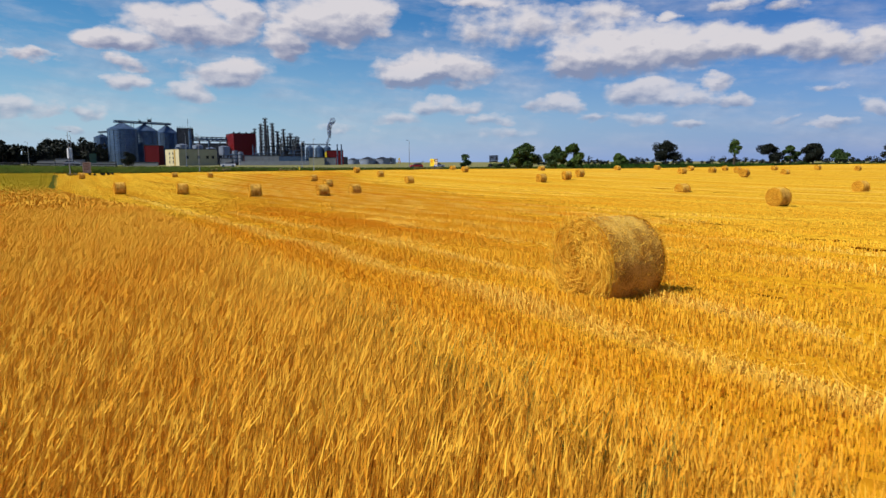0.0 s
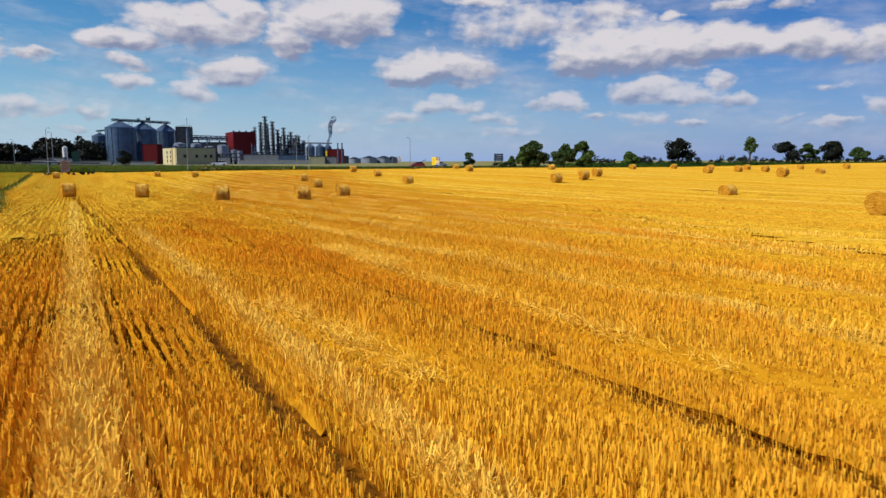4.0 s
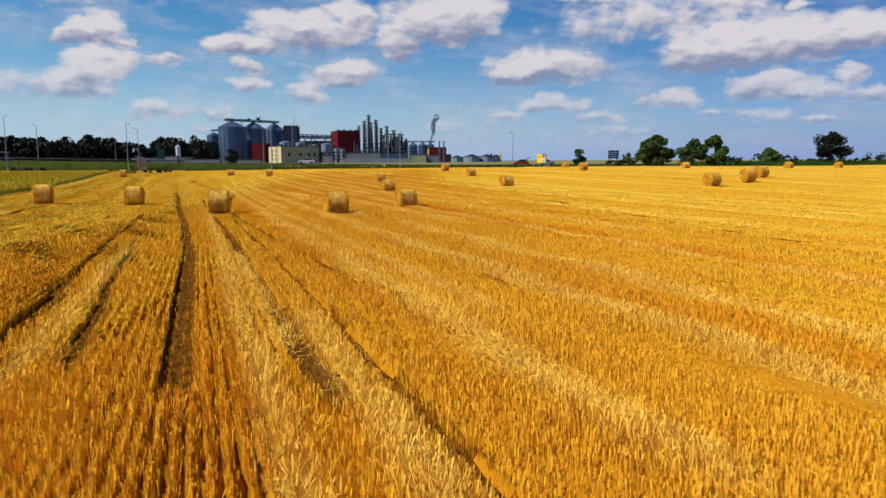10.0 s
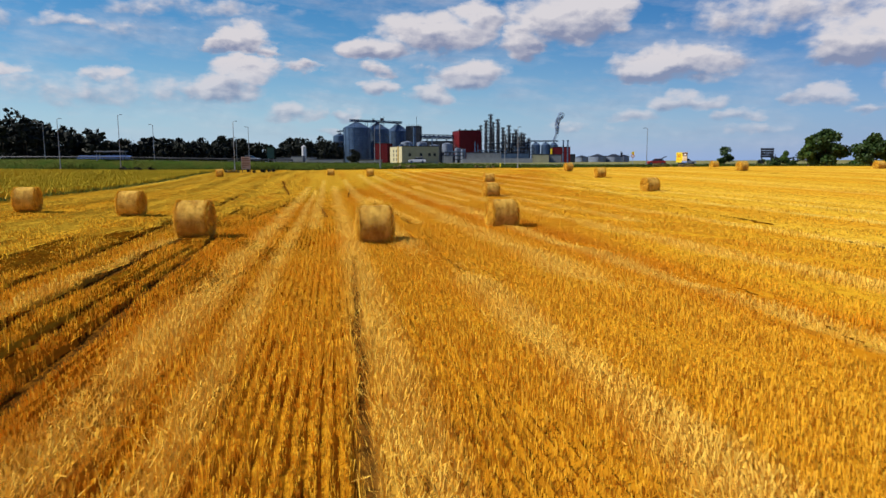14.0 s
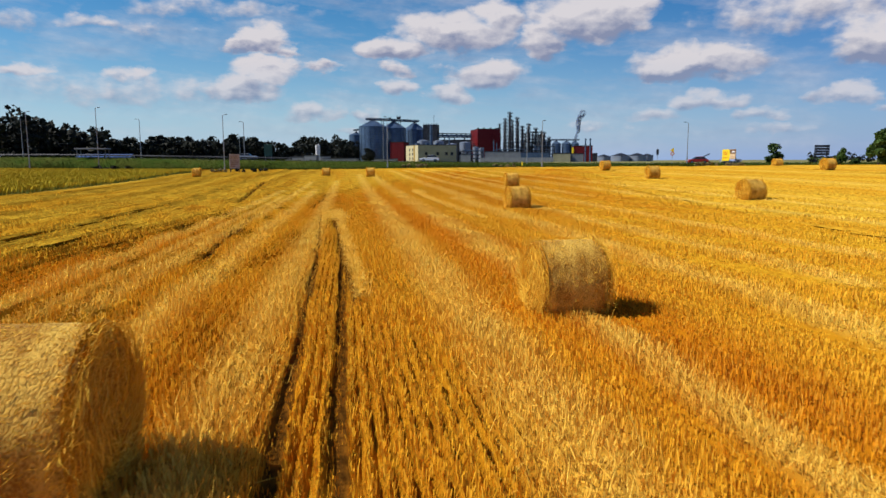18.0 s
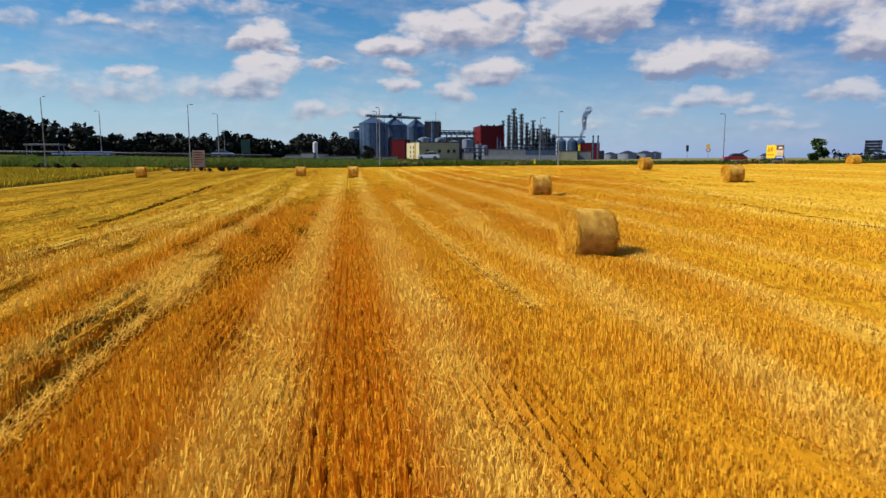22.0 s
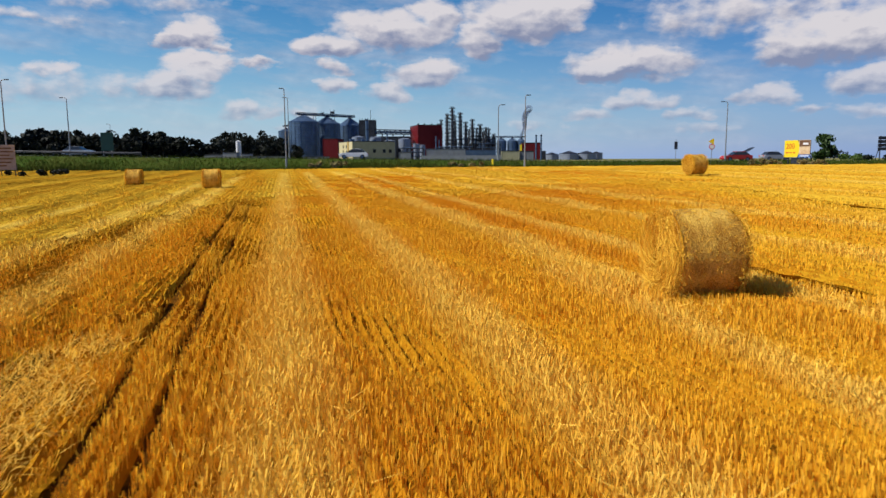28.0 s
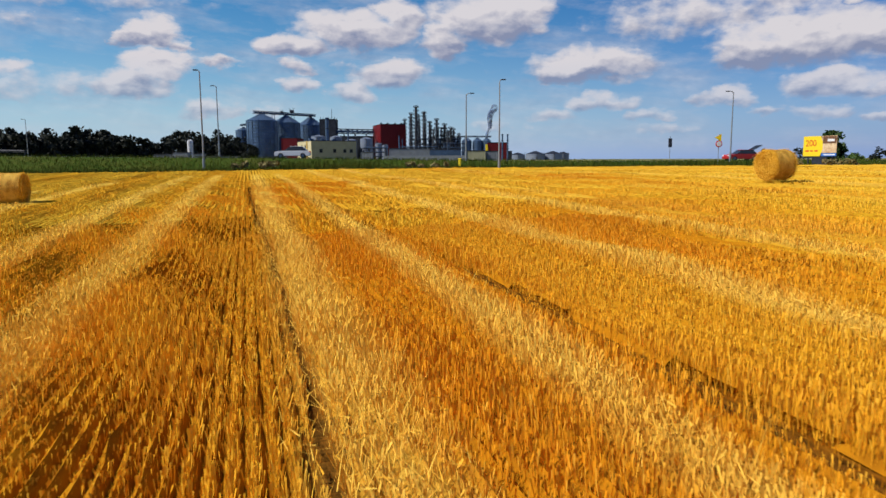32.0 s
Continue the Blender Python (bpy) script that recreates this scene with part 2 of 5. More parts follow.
STEEL = material("galvanised steel", (0.10, 0.16, 0.26), 0.38, 0.45, vary=0.35, scale=0.15, fine_scale=2.0, bump=0.1, spread=0.2)
DARKSTEEL = material("dark process steel", (0.045, 0.05, 0.065), 0.5, 0.3, vary=0.5, scale=0.3, fine_scale=4.0, bump=0.1, spread=0.2)
COLUMNSTEEL = material("weathered column steel", (0.13, 0.13, 0.14), 0.5, 0.3, vary=0.5, scale=0.4, fine_scale=4.0, bump=0.1)
PALESTEEL = material("pale tank steel", (0.24, 0.28, 0.36), 0.5, 0.2, vary=0.3, scale=0.2, fine_scale=3.0, bump=0.1)
REDCLAD = material("red sheet cladding", (0.17, 0.006, 0.010), 0.55, vary=0.25, scale=0.2, fine_scale=3, bump=0.1)
CREAM = material("cream render", (0.56, 0.49, 0.29), 0.85, vary=0.15, scale=0.3, fine_scale=5, bump=0.1)
OLIVE = material("grey-olive cladding", (0.40, 0.38, 0.25), 0.8, vary=0.2, scale=0.3, fine_scale=5, bump=0.1)
CONCRETE = material("pale concrete", (0.24, 0.26, 0.29), 0.85, vary=0.3, scale=0.3, fine_scale=5, bump=0.2)
BLACK = material("dark opening", (0.02, 0.022, 0.025), 0.4, vary=0.2)
WHITE = material("white paint", (0.75, 0.76, 0.78), 0.5, vary=0.15, scale=1.0, fine_scale=8, bump=0.05)
YELLOW = material("yellow print", (0.85, 0.62, 0.02), 0.45, vary=0.08, scale=2.0, fine_scale=20, bump=0.02)


# ---- small mesh kit ----
def mesh_ob(name, bm, mat, smooth=False):
    me = bpy.data.meshes.new(name)
    bm.to_mesh(me)
    bm.free()
    for m in (mat if isinstance(mat, (list, tuple)) else [mat]):
        me.materials.append(m)
    if smooth:
        me.shade_smooth()
    return new(name, me)


def part(name, bm, mat, parent, label="", smooth=False):
    ob = mesh_ob(name, bm, mat, smooth)
    ob.parent = parent
    if label:
        ob["label"] = label
    return ob


def same(name, ob, parent, m):
    """Another part on the mesh of ob."""
    c = new(name, ob.data)
    c.parent, c.matrix_basis = parent, m
    return c


def thing(name, m, label, category, group="", kind=""):
    e = new(name)
    e.matrix_basis = m
    return tagged(e, label, category, group, kind)


def box(bm, x, y, z, sx, sy, sz, bevel=0.0, rz=0.0):
    """A box with its foot's middle at x, y, z."""
    m = Matrix.Translation((x, y, z + sz / 2)) @ Matrix.Rotation(rz, 4, "Z") @ Matrix.Diagonal((sx, sy, sz, 1))
    vs = bmesh.ops.create_cube(bm, size=1, matrix=m)["verts"]
    if bevel:
        es = list({e for v in vs for e in v.link_edges})
        bmesh.ops.bevel(bm, geom=es, offset=bevel, segments=1, affect="EDGES")
    return bm


def rod(bm, a, b, r, r2=None, n=8):
    """A round bar from a to b."""
    a, b = Vector(a), Vector(b)
    d = b - a
    m = Matrix.Translation((a + b) / 2) @ d.to_track_quat("Z", "Y").to_matrix().to_4x4()
    bmesh.ops.create_cone(bm, cap_ends=True, segments=n, radius1=r, radius2=r if r2 is None else r2, depth=d.length, matrix=m)
    return bm


def quads(name, verts, mat, per=4):
    """Many loose blades in one mesh, from an array of corner points."""
    n = len(verts) // per
    me = bpy.data.meshes.new(name)
    me.vertices.add(len(verts))
    me.vertices.foreach_set("co", np.ascontiguousarray(verts, dtype=np.float32).ravel())
    me.loops.add(n * per)
    me.loops.foreach_set("vertex_index", np.arange(n * per, dtype=np.int32))
    me.polygons.add(n)
    me.polygons.foreach_set("loop_start", np.arange(0, n * per, per, dtype=np.int32))
    me.update()
    me.materials.append(mat)
    return new(name, me)

# ---- the lie of the land ----
ROW = radians(37.5)                                   # drill rows run this far left of north
UX, UY = -math.sin(ROW), math.cos(ROW)                # along the rows
VX, VY = math.cos(ROW), math.sin(ROW)                 # across the rows
EX, EY, EDGE = 0.887, 0.4626, 204.3                   # the field's far edge: direction, distance
SWELL = [
    -0.11, -0.41, -0.3, 0.52, 0.42, -0.06, -0.01, -0.02, -0.24, 0.02, 0.59, -0.13, -0.16, 0.22, 0.25, 0.4, 0.06, -0.29, -0.89,
    -0.22, 0.37, -0.01, -0.31, -1.17, -0.55, 0.1, 0.03, 0.2, -0.05, -0.67, -0.26, 1.02, 0.45, -0.61, -0.13, 0.49, -0.1, 0.01,
    0.05, -0.67, -0.49, 0.32, 0.46, 0.2, -0.06, 0.0, 0.06, 0.39, 0.65, 0.14, 0.14, 0.22, 0.44, 0.15, -0.07, 0.13]


def step(x, a, b):
    t = np.clip((x - a) / (b - a), 0, 1)
    return t * t * (3 - 2 * t)


def road_z(a):
    return 0.78 + 0.72 * step(-a, -50, 25) + 1.1 * step(-a, 10, 90)


def land(x, y):
    """Height of the ground: gentle swells over the field, a bank up to the road, flat country behind."""
    x, y = np.asarray(x, float), np.asarray(y, float)
    z = np.full(np.broadcast(x, y).shape, 0.5)
    k = 0
    for cy in range(-20, 261, 40):
        for cx in range(-140, 101, 40):
            z = z + SWELL[k] * np.exp(-((x - cx) ** 2 + (y - cy) ** 2) / 3528.0)
            k += 1
    a, b = EX * x + EY * y, -EY * x + EX * y
    far = step(np.hypot(x + 20, y - 110), 170, 330)
    z = z * (1 - far) + 0.5 * far
    dip = np.interp(a, [-40, -20, 0, 25, 50, 75, 110, 165, 260], [0.45, 0.48, 0.33, 0.40, 0.52, 0.56, 0.75, 1.2, 1.2])
    z = z - dip * step(b, EDGE - 36, EDGE - 6) * (1 - far)
    rz = road_z(a)
    bank = step(b, EDGE + 1.5, EDGE + 9)
    z = z * (1 - bank) + rz * bank
    off = step(b, EDGE + 24, EDGE + 40)
    return z * (1 - off) + 0.4 * off


LAY_X, LAY_Y = np.arange(-190, 150.5, 1.0), np.arange(-40, 262.5, 1.0)
LAY = land(*np.meshgrid(LAY_X, LAY_Y))


def lay(x, y):
    """The ground's height over the field, from a table at every metre."""
    fx, fy = np.clip(x - LAY_X[0], 0, len(LAY_X) - 2), np.clip(y - LAY_Y[0], 0, len(LAY_Y) - 2)
    i, j = fx.astype(int), fy.astype(int)
    fx, fy = fx - i, fy - j
    return (LAY[j, i] * (1 - fx) + LAY[j, i + 1] * fx) * (1 - fy) + (LAY[j + 1, i] * (1 - fx) + LAY[j + 1, i + 1] * fx) * fy


def zat(x, y):
    return float(land(x, y))


def uv(u, v):
    return UX * u + VX * v, UY * u + VY * v


def axis(lo, hi, fine_lo, fine_hi, d, grow=1.25):
    c = list(np.arange(fine_lo, fine_hi + d / 2, d))
    s, x = d, fine_hi
    while x < hi:
        s *= grow
        x = min(hi, x + s)
        c.append(x)
    s, x, pre = d, fine_lo, []
    while x > lo:
        s *= grow
        x = max(lo, x - s)
        pre.append(x)
    return np.array(pre[::-1] + c)


# bleached swaths along the rows: place across the rows, half width, from, to
PALE = [
    (3.1, 0.3, 0, 80), (5, 0.22, 15, 45), (10.75, 0.2, 0, 60), (14, 0.26, 0, 48), (13.15, 0.2, 40, 80), (15.9, 0.39, 42, 130),
    (16.8, 0.24, 48, 120), (18.65, 0.39, 30, 130), (17.4, 0.33, 80, 150), (20.3, 0.44, 72, 150), (20.8, 0.42, 30, 66), (23.3, 0.55, 66, 170),
    (24.9, 0.3, 30, 80), (25.3, 0.55, 82, 180), (28.5, 0.55, 60, 112), (29.25, 0.55, 112, 190), (31, 0.44, 80, 114), (31.6, 0.5, 114, 190),
    (33.95, 0.39, 60, 126), (34.6, 0.5, 124, 190), (36.4, 0.35, 110, 190), (39.7, 0.44, 60, 200), (43.2, 0.44, 60, 200)]
# wheel tracks and furrows: place across at the start and at the end, half width, from, to
TRACKS = [
    (4.5, 4.35, 0.08, 22, 34), (4.35, 3.2, 0.07, 34, 89), (7.1, 7.4, 0.11, 22, 33), (7.3, 6.7, 0.08, 33, 50), (10.45, 9.9, 0.08, 30, 76),
    (11.2, 10.7, 0.07, 46, 64), (12.33, 12.4, 0.16, 45, 56), (12.4, 10.6, 0.14, 56, 112), (13.8, 13.34, 0.13, 44, 73), (13.34, 12.9, 0.10, 73, 96),
    (14.43, 14.16, 0.07, 42, 73), (15.45, 14.25, 0.10, 50, 77), (18.2, 18.56, 0.06, 50, 70), (21.12, 20.32, 0.065, 66, 100)]
TRACKS += [
    (21.55, 21.05, 0.065, 66, 100), (21.57, 20.8, 0.09, 80, 103), (27.2, 26.6, 0.09, 96, 123), (27.97, 27.09, 0.055, 112, 147),
    (28.4, 27.72, 0.035, 112, 147), (37.0, 37.2, 0.12, 118, 140), (37.2, 35.8, 0.10, 140, 165), (34.4, 33.96, 0.06, 128, 168),
    (14.3, 16.0, 0.10, 84, 106), (14.7, 11.7, 0.10, 112, 151), (18.0, 17.2, 0.08, 86, 100), (10.7, 11.2, 0.06, 27, 38), (19.6, 20.2, 0.08, 106, 124)]


def stubble_material(name, ground, rough=False, cover=False, tones=None):
    """Straw colours in lines along the rows: bleached swaths, orange drill rows, brown wheel tracks."""
    m = bpy.data.materials.new(name)
    m.use_nodes = True
    t = m.node_tree
    b = t.nodes["Principled BSDF"]
    b.inputs["Roughness"].default_value, b.inputs["Specular IOR Level"].default_value = 0.85, 0.0
    tc = t.nodes.new("ShaderNodeTexCoord")
    mp = t.nodes.new("ShaderNodeMapping")
    mp.inputs["Rotation"].default_value = (0, 0, -ROW)
    t.links.new(tc.outputs["Object"], mp.inputs[0])

    def val(op, a, c=None, clamp=False):
        n = t.nodes.new("ShaderNodeMath")
        n.operation, n.use_clamp = op, clamp
        for i, v in enumerate((a, c)):
            if isinstance(v, (int, float)):
                n.inputs[i].default_value = v
            elif v is not None:
                t.links.new(v, n.inputs[i])
        return n.outputs[0]

    def noise_of(sx, sy, scale, detail=3):
        q = t.nodes.new("ShaderNodeMapping")
        q.inputs[3].default_value = (sx, sy, 0.2)
        t.links.new(mp.outputs[0], q.inputs[0])
        n = t.nodes.new("ShaderNodeTexNoise")
        n.inputs["Scale"].default_value, n.inputs["Detail"].default_value = scale, detail
        t.links.new(q.outputs[0], n.inputs[0])
        return n.outputs[0]

    def mixer(fac, a, c):
        n = t.nodes.new("ShaderNodeMix")
        n.data_type = "RGBA"
        t.links.new(fac, n.inputs[0])
        for i, v in ((6, a), (7, c)):
            if isinstance(v, tuple):
                n.inputs[i].default_value = (*v, 1)
            else:
                t.links.new(v, n.inputs[i])
        return n.outputs[2]

    def span(x, lo, hi):
        n = t.nodes.new("ShaderNodeMapRange")
        n.interpolation_type = "SMOOTHSTEP"
        n.inputs[1].default_value, n.inputs[2].default_value = lo, hi
        t.links.new(x, n.inputs[0])
        return n.outputs[0]

    sp = t.nodes.new("ShaderNodeSeparateXYZ")
    t.links.new(mp.outputs[0], sp.inputs[0])
    v = val("ADD", sp.outputs[0], val("MULTIPLY", val("SUBTRACT", noise_of(0.5, 0.12, 0.5), 0.5), 0.3))

    def lines(table):
        total = None
        for *ends, w, u0, u1 in table:
            slope = (ends[-1] - ends[0]) / (u1 - u0)
            mid = val("ADD", val("MULTIPLY", sp.outputs[1], slope), ends[0] - slope * u0)
            if len(ends) == 2:                         # tracks wind a little
                wind = val("MULTIPLY", val("SINE", val("ADD", val("MULTIPLY", sp.outputs[1], 0.21), ends[0])), 0.05)
                d = val("MULTIPLY", val("ABSOLUTE", val("SUBTRACT", sp.outputs[0], val("ADD", mid, wind))), 0.8 / w)
            else:
                d = val("MULTIPLY", val("ABSOLUTE", val("SUBTRACT", v, mid)), 1 / w)
            e = val("MULTIPLY", val("SUBTRACT", val("ABSOLUTE", val("SUBTRACT", sp.outputs[1], (u0 + u1) / 2)), (u1 - u0) / 2, clamp=True), 2.0)
            k = val("SUBTRACT", val("SUBTRACT", 1.25, d), e, clamp=True)
            total = k if total is None else val("MAXIMUM", total, k)
        return total

    broad = span(noise_of(0.30, 0.015, 1.0), 0.31, 0.59)
    # cover tones are darker straw, holding the shade among the stems
    base = mixer(broad, *(tones or ((0.55, 0.28, 0.018), (0.58, 0.345, 0.028)) if cover else (DEEP_GOLD, STRAW_GOLD) if rough else (ORANGE, GOLD)))
    base = mixer(val("MULTIPLY", span(sp.outputs[1], 34.0, 20.0), 0.6), base, (0.52, 0.27, 0.012) if cover else (0.86, 0.48, 0.035))
    far_lines = val("MULTIPLY", span(noise_of(0.9, 0.02, 0.6, 2), 0.52, 0.66), 0.7)
    past = span(sp.outputs[0], 42.0, 48.0)
    west = span(sp.outputs[0], 3.0, -2.0)
    pale = val("MAXIMUM", lines(PALE), val("MULTIPLY", far_lines, val("MAXIMUM", past, west)))
    gap = val("ADD", val("MULTIPLY", noise_of(0.8, 0.6, 0.8), 1.8), -0.05)
    pale = val("MULTIPLY", pale, gap, clamp=True)
    track = lines(TRACKS)
    if ground:                                         # chaff and soil between the stalks
        grain = span(noise_of(9.0, 3.0, 1.6, 4), 0.38, 0.66)
        col = mixer(grain, (0.26, 0.095, 0.006), (0.11, 0.042, 0.004))
        col = mixer(val("MULTIPLY", pale, 0.55), col, (0.55, 0.30, 0.05))
        # bare soil in the tracks, its colour darkened for the trench's shade
        col = mixer(val("MULTIPLY", track, 0.8), col, mixer(grain, SHADED_SOIL, (0.05, 0.022, 0.005)))
        bp = t.nodes.new("ShaderNodeBump")
        bp.inputs["Strength"].default_value, bp.inputs["Distance"].default_value = 0.7, 0.05
        t.links.new(noise_of(8.0, 3.0, 1.5, 3), bp.inputs["Height"])
        t.links.new(bp.outputs[0], b.inputs["Normal"])
    else:
        burn = span(noise_of(0.55, 0.06, 0.5, 4), 0.53, 0.72)
        col = mixer(val("MULTIPLY", burn, 0.1 if cover else 0.38), base, RUSSET)
        if cover:                                      # straw and chaff tones, with dark mottle painted for the shaded gaps between stems
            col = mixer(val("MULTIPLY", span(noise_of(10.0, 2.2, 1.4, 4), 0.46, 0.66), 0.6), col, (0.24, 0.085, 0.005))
        if rough:
            streak = span(noise_of(3.2, 0.05, 1.0, 3), 0.52, 0.72)
            col = mixer(val("MULTIPLY", streak, 0.5), col, (0.34, 0.13, 0.008) if cover else (0.62, 0.24, 0.012))
        col = mixer(val("MULTIPLY", pale, 0.5 if tones else 1.0), col, (0.62, 0.40, 0.06) if cover else BLEACHED)
        col = mixer(val("MULTIPLY", track, 0.4), col, RUSSET)
        geo = t.nodes.new("ShaderNodeNewGeometry")
        if not cover:                                  # some stalks weathered dark, some bleached
            each = geo.outputs["Random Per Island"]
            col = mixer(val("MULTIPLY", span(each, 0.55, 1.0), 0.45), col, (0.88, 0.54, 0.07))
            col = mixer(val("MULTIPLY", span(each, 0.40, 0.0), 0.42), col, (0.46, 0.15, 0.007))
    t.links.new(col, b.inputs["Base Color"])
    if not ground:                                     # thin straw lets some light through
        tl, mx = t.nodes.new("ShaderNodeBsdfTranslucent"), t.nodes.new("ShaderNodeMixShader")
        mx.inputs[0].default_value = 0.02 if cover else 0.10 if rough else 0.09
        if rough:                                      # ragged clumps, not flat blades: light spreads over them
            soft = t.nodes.new("ShaderNodeVectorMath")
            soft.operation, soft.inputs[3].default_value = "SCALE", 1.0 if cover else 0.8
            t.links.new(geo.outputs["Normal"], soft.inputs[0])
            up = t.nodes.new("ShaderNodeVectorMath")
            up.inputs[1].default_value = (0, 0, 0.0 if cover else 0.4)
            t.links.new(soft.outputs[0], up.inputs[0])
            bp = t.nodes.new("ShaderNodeBump")
            bp.inputs["Strength"].default_value, bp.inputs["Distance"].default_value = 0.8, 0.06
            t.links.new(noise_of(7.0, 1.6, 1.0, 4), bp.inputs["Height"])
            t.links.new(up.outputs[0], bp.inputs["Normal"])
            t.links.new(bp.outputs[0], b.inputs["Normal"])
        t.links.new(col, tl.inputs[0])
        t.links.new(b.outputs[0], mx.inputs[1])
        t.links.new(tl.outputs[0], mx.inputs[2])
        t.links.new(mx.outputs[0], t.nodes["Material Output"].inputs[0])
    return m


ORANGE, GOLD, BLEACHED, RUSSET, SHADED_SOIL = (0.81, 0.310, 0.012), (0.88, 0.475, 0.030), (0.92, 0.61, 0.105), (0.62, 0.18, 0.007), (0.13, 0.052, 0.008)
FIELD = stubble_material("stubble ground", True)
DEEP_GOLD, STRAW_GOLD = (0.70, 0.34, 0.016), (0.74, 0.43, 0.030)
STUBBLE = stubble_material("stubble stalks", False)
TUFTS = stubble_material("stubble tufts", False, True)
# shade inside the stubble is put into these darker copies of the straw
SHADED_COVER = stubble_material("stubble tops", False, True, True)
SHADED_TOPS = stubble_material("close stubble stems", False, True, True, ((0.46, 0.205, 0.009), (0.50, 0.265, 0.014)))
SHADED_STEMS = stubble_material("dense stubble stems", False, True, True, ((0.40, 0.145, 0.005), (0.44, 0.195, 0.009)))

ga = axis(-2600, 2600, -130, 230, 3.0)
gb = np.unique(np.concatenate([axis(-600, 3600, -10, EDGE, 3.0), np.arange(EDGE, EDGE + 44, 1.5)]))
AA, BB = np.meshgrid(ga, gb)
GX, GY = EX * AA - EY * BB, EY * AA + EX * BB
GZ = land(GX, GY)
gm = bpy.data.meshes.new("ground")
na, nb = len(ga), len(gb)
idx = np.arange(na * nb).reshape(nb, na)
faces = np.stack([idx[:-1, :-1], idx[:-1, 1:], idx[1:, 1:], idx[1:, :-1]], -1).reshape(-1, 4)
gm.from_pydata(np.stack([GX, GY, GZ], -1).reshape(-1, 3).tolist(), [], faces.tolist())
for mat in (FIELD, GRASS, FARLAND):
    gm.materials.append(mat)
fb = (gb[:-1] + gb[1:]) / 2
slot = np.where(fb < EDGE - 0.5, 0, np.where(fb < EDGE + 60, 1, 2))
gm.polygons.foreach_set("material_index", np.repeat(slot, na - 1).astype(np.int32))
gm.shade_smooth()
tagged(new("ground", gm), "harvested golden grain field running out to a grassy road bank and flat farmland", "field", kind="structure")

# ---- straw bales ----
R, WIDE = 0.635, 0.98


def bale_model(seed):
    """A round bale lying on its side, its axis along x: netted drum, two ragged ends, loose straw round the rims."""
    rng = random.Random(seed)
    e = new("straw_bale")
    n, k = 56, 15
    bm = bmesh.new()
    rings = []
    for i in range(k):
        f = i / (k - 1)
        x = (f - 0.5) * WIDE
        swell = -0.030 * abs(2 * f - 1) ** 5
        ring = []
        for j in range(n):
            a = 2 * math.pi * j / n
            r = R + swell + 0.016 * noise.noise((x * 3 + seed * 7, math.cos(a) * 2.2, math.sin(a) * 2.2)) + 0.006 * math.sin(x * 46)
            if math.sin(a) < -0.93:
                r *= 0.975
            ring.append(bm.verts.new((x, r * math.cos(a), r * math.sin(a))))
        rings.append(ring)
    for p, q in zip(rings, rings[1:]):
        for j in range(n):
            bm.faces.new((p[j], p[(j + 1) % n], q[(j + 1) % n], q[j]))
    part("net_wrap", bm, WRAP, e, "greyish straw-coloured net wrap", True)
    for side in (-1, 1):
        bm = bmesh.new()
        mid = bm.verts.new((side * (WIDE / 2 + 0.02), 0, 0))
        last = None
        for i in range(1, 12):
            rr = R * 1.0 * i / 11
            ring = []
            for j in range(n):
                a = 2 * math.pi * j / n
                bulge = 0.05 * (1 - (i / 11) ** 3) + 0.035 * noise.noise((rr * 9 + a * 0.5, math.cos(a) * 5 * rr, seed + math.sin(a) * 5 * rr)) + 0.012 * rng.uniform(-1, 1)
                if i == 11:
                    bulge = -0.03
                ring.append(bm.verts.new((side * (WIDE / 2 + bulge), rr * math.cos(a), rr * math.sin(a))))
            if last is None:
                for j in range(n):
                    bm.faces.new((mid, ring[j], ring[(j + 1) % n]) if side > 0 else (mid, ring[(j + 1) % n], ring[j]))
            else:
                for j in range(n):
                    bm.faces.new((last[j], ring[j], ring[(j + 1) % n], last[(j + 1) % n]) if side > 0 else (last[j], last[(j + 1) % n], ring[(j + 1) % n], ring[j]))
            last = ring
        part("end_face", bm, STRAW, e, "ragged golden straw end", False)
    vs = []
    for i in range(8200):
        side = rng.choice((-1, 1))
        a = rng.uniform(0, 2 * math.pi)
        u = rng.random()
        if u < 0.30:                                   # tufts standing off the rim
            r0, ox = R * rng.uniform(0.90, 1.02), rng.uniform(-0.11, 0.03)
            ln = rng.uniform(0.04, 0.12)
            way = Vector((side * rng.uniform(-0.5, 0.9), math.cos(a) * rng.uniform(0.1, 0.9) - math.sin(a) * rng.uniform(-1, 1), math.sin(a) * rng.uniform(0.1, 0.9) + math.cos(a) * rng.uniform(-1, 1)))
        elif u < 0.72:                                 # straws lying round the end's coil
            r0, ox = R * math.sqrt(rng.random()) * 0.98, 0.03
            ln = rng.uniform(0.08, 0.24)
            way = Vector((side * rng.uniform(-0.05, 0.35), -math.sin(a) + rng.uniform(-0.7, 0.7), math.cos(a) + rng.uniform(-0.7, 0.7)))
        else:                                          # wisps caught in the net
            r0, ox = R * 1.012, -rng.uniform(0.02, WIDE - 0.04)
            ln = rng.uniform(0.03, 0.09)
            way = Vector((rng.uniform(-1, 1), -math.sin(a) * rng.uniform(-1, 1), math.cos(a) * rng.uniform(-1, 1)))
        p = Vector((side * (WIDE / 2 + ox + (0.045 * (1 - (r0 / R) ** 3) if ox > 0 else 0)), r0 * math.cos(a), r0 * math.sin(a)))
        if p.z < -R * 0.97:
            continue
        way = way.normalized() * ln
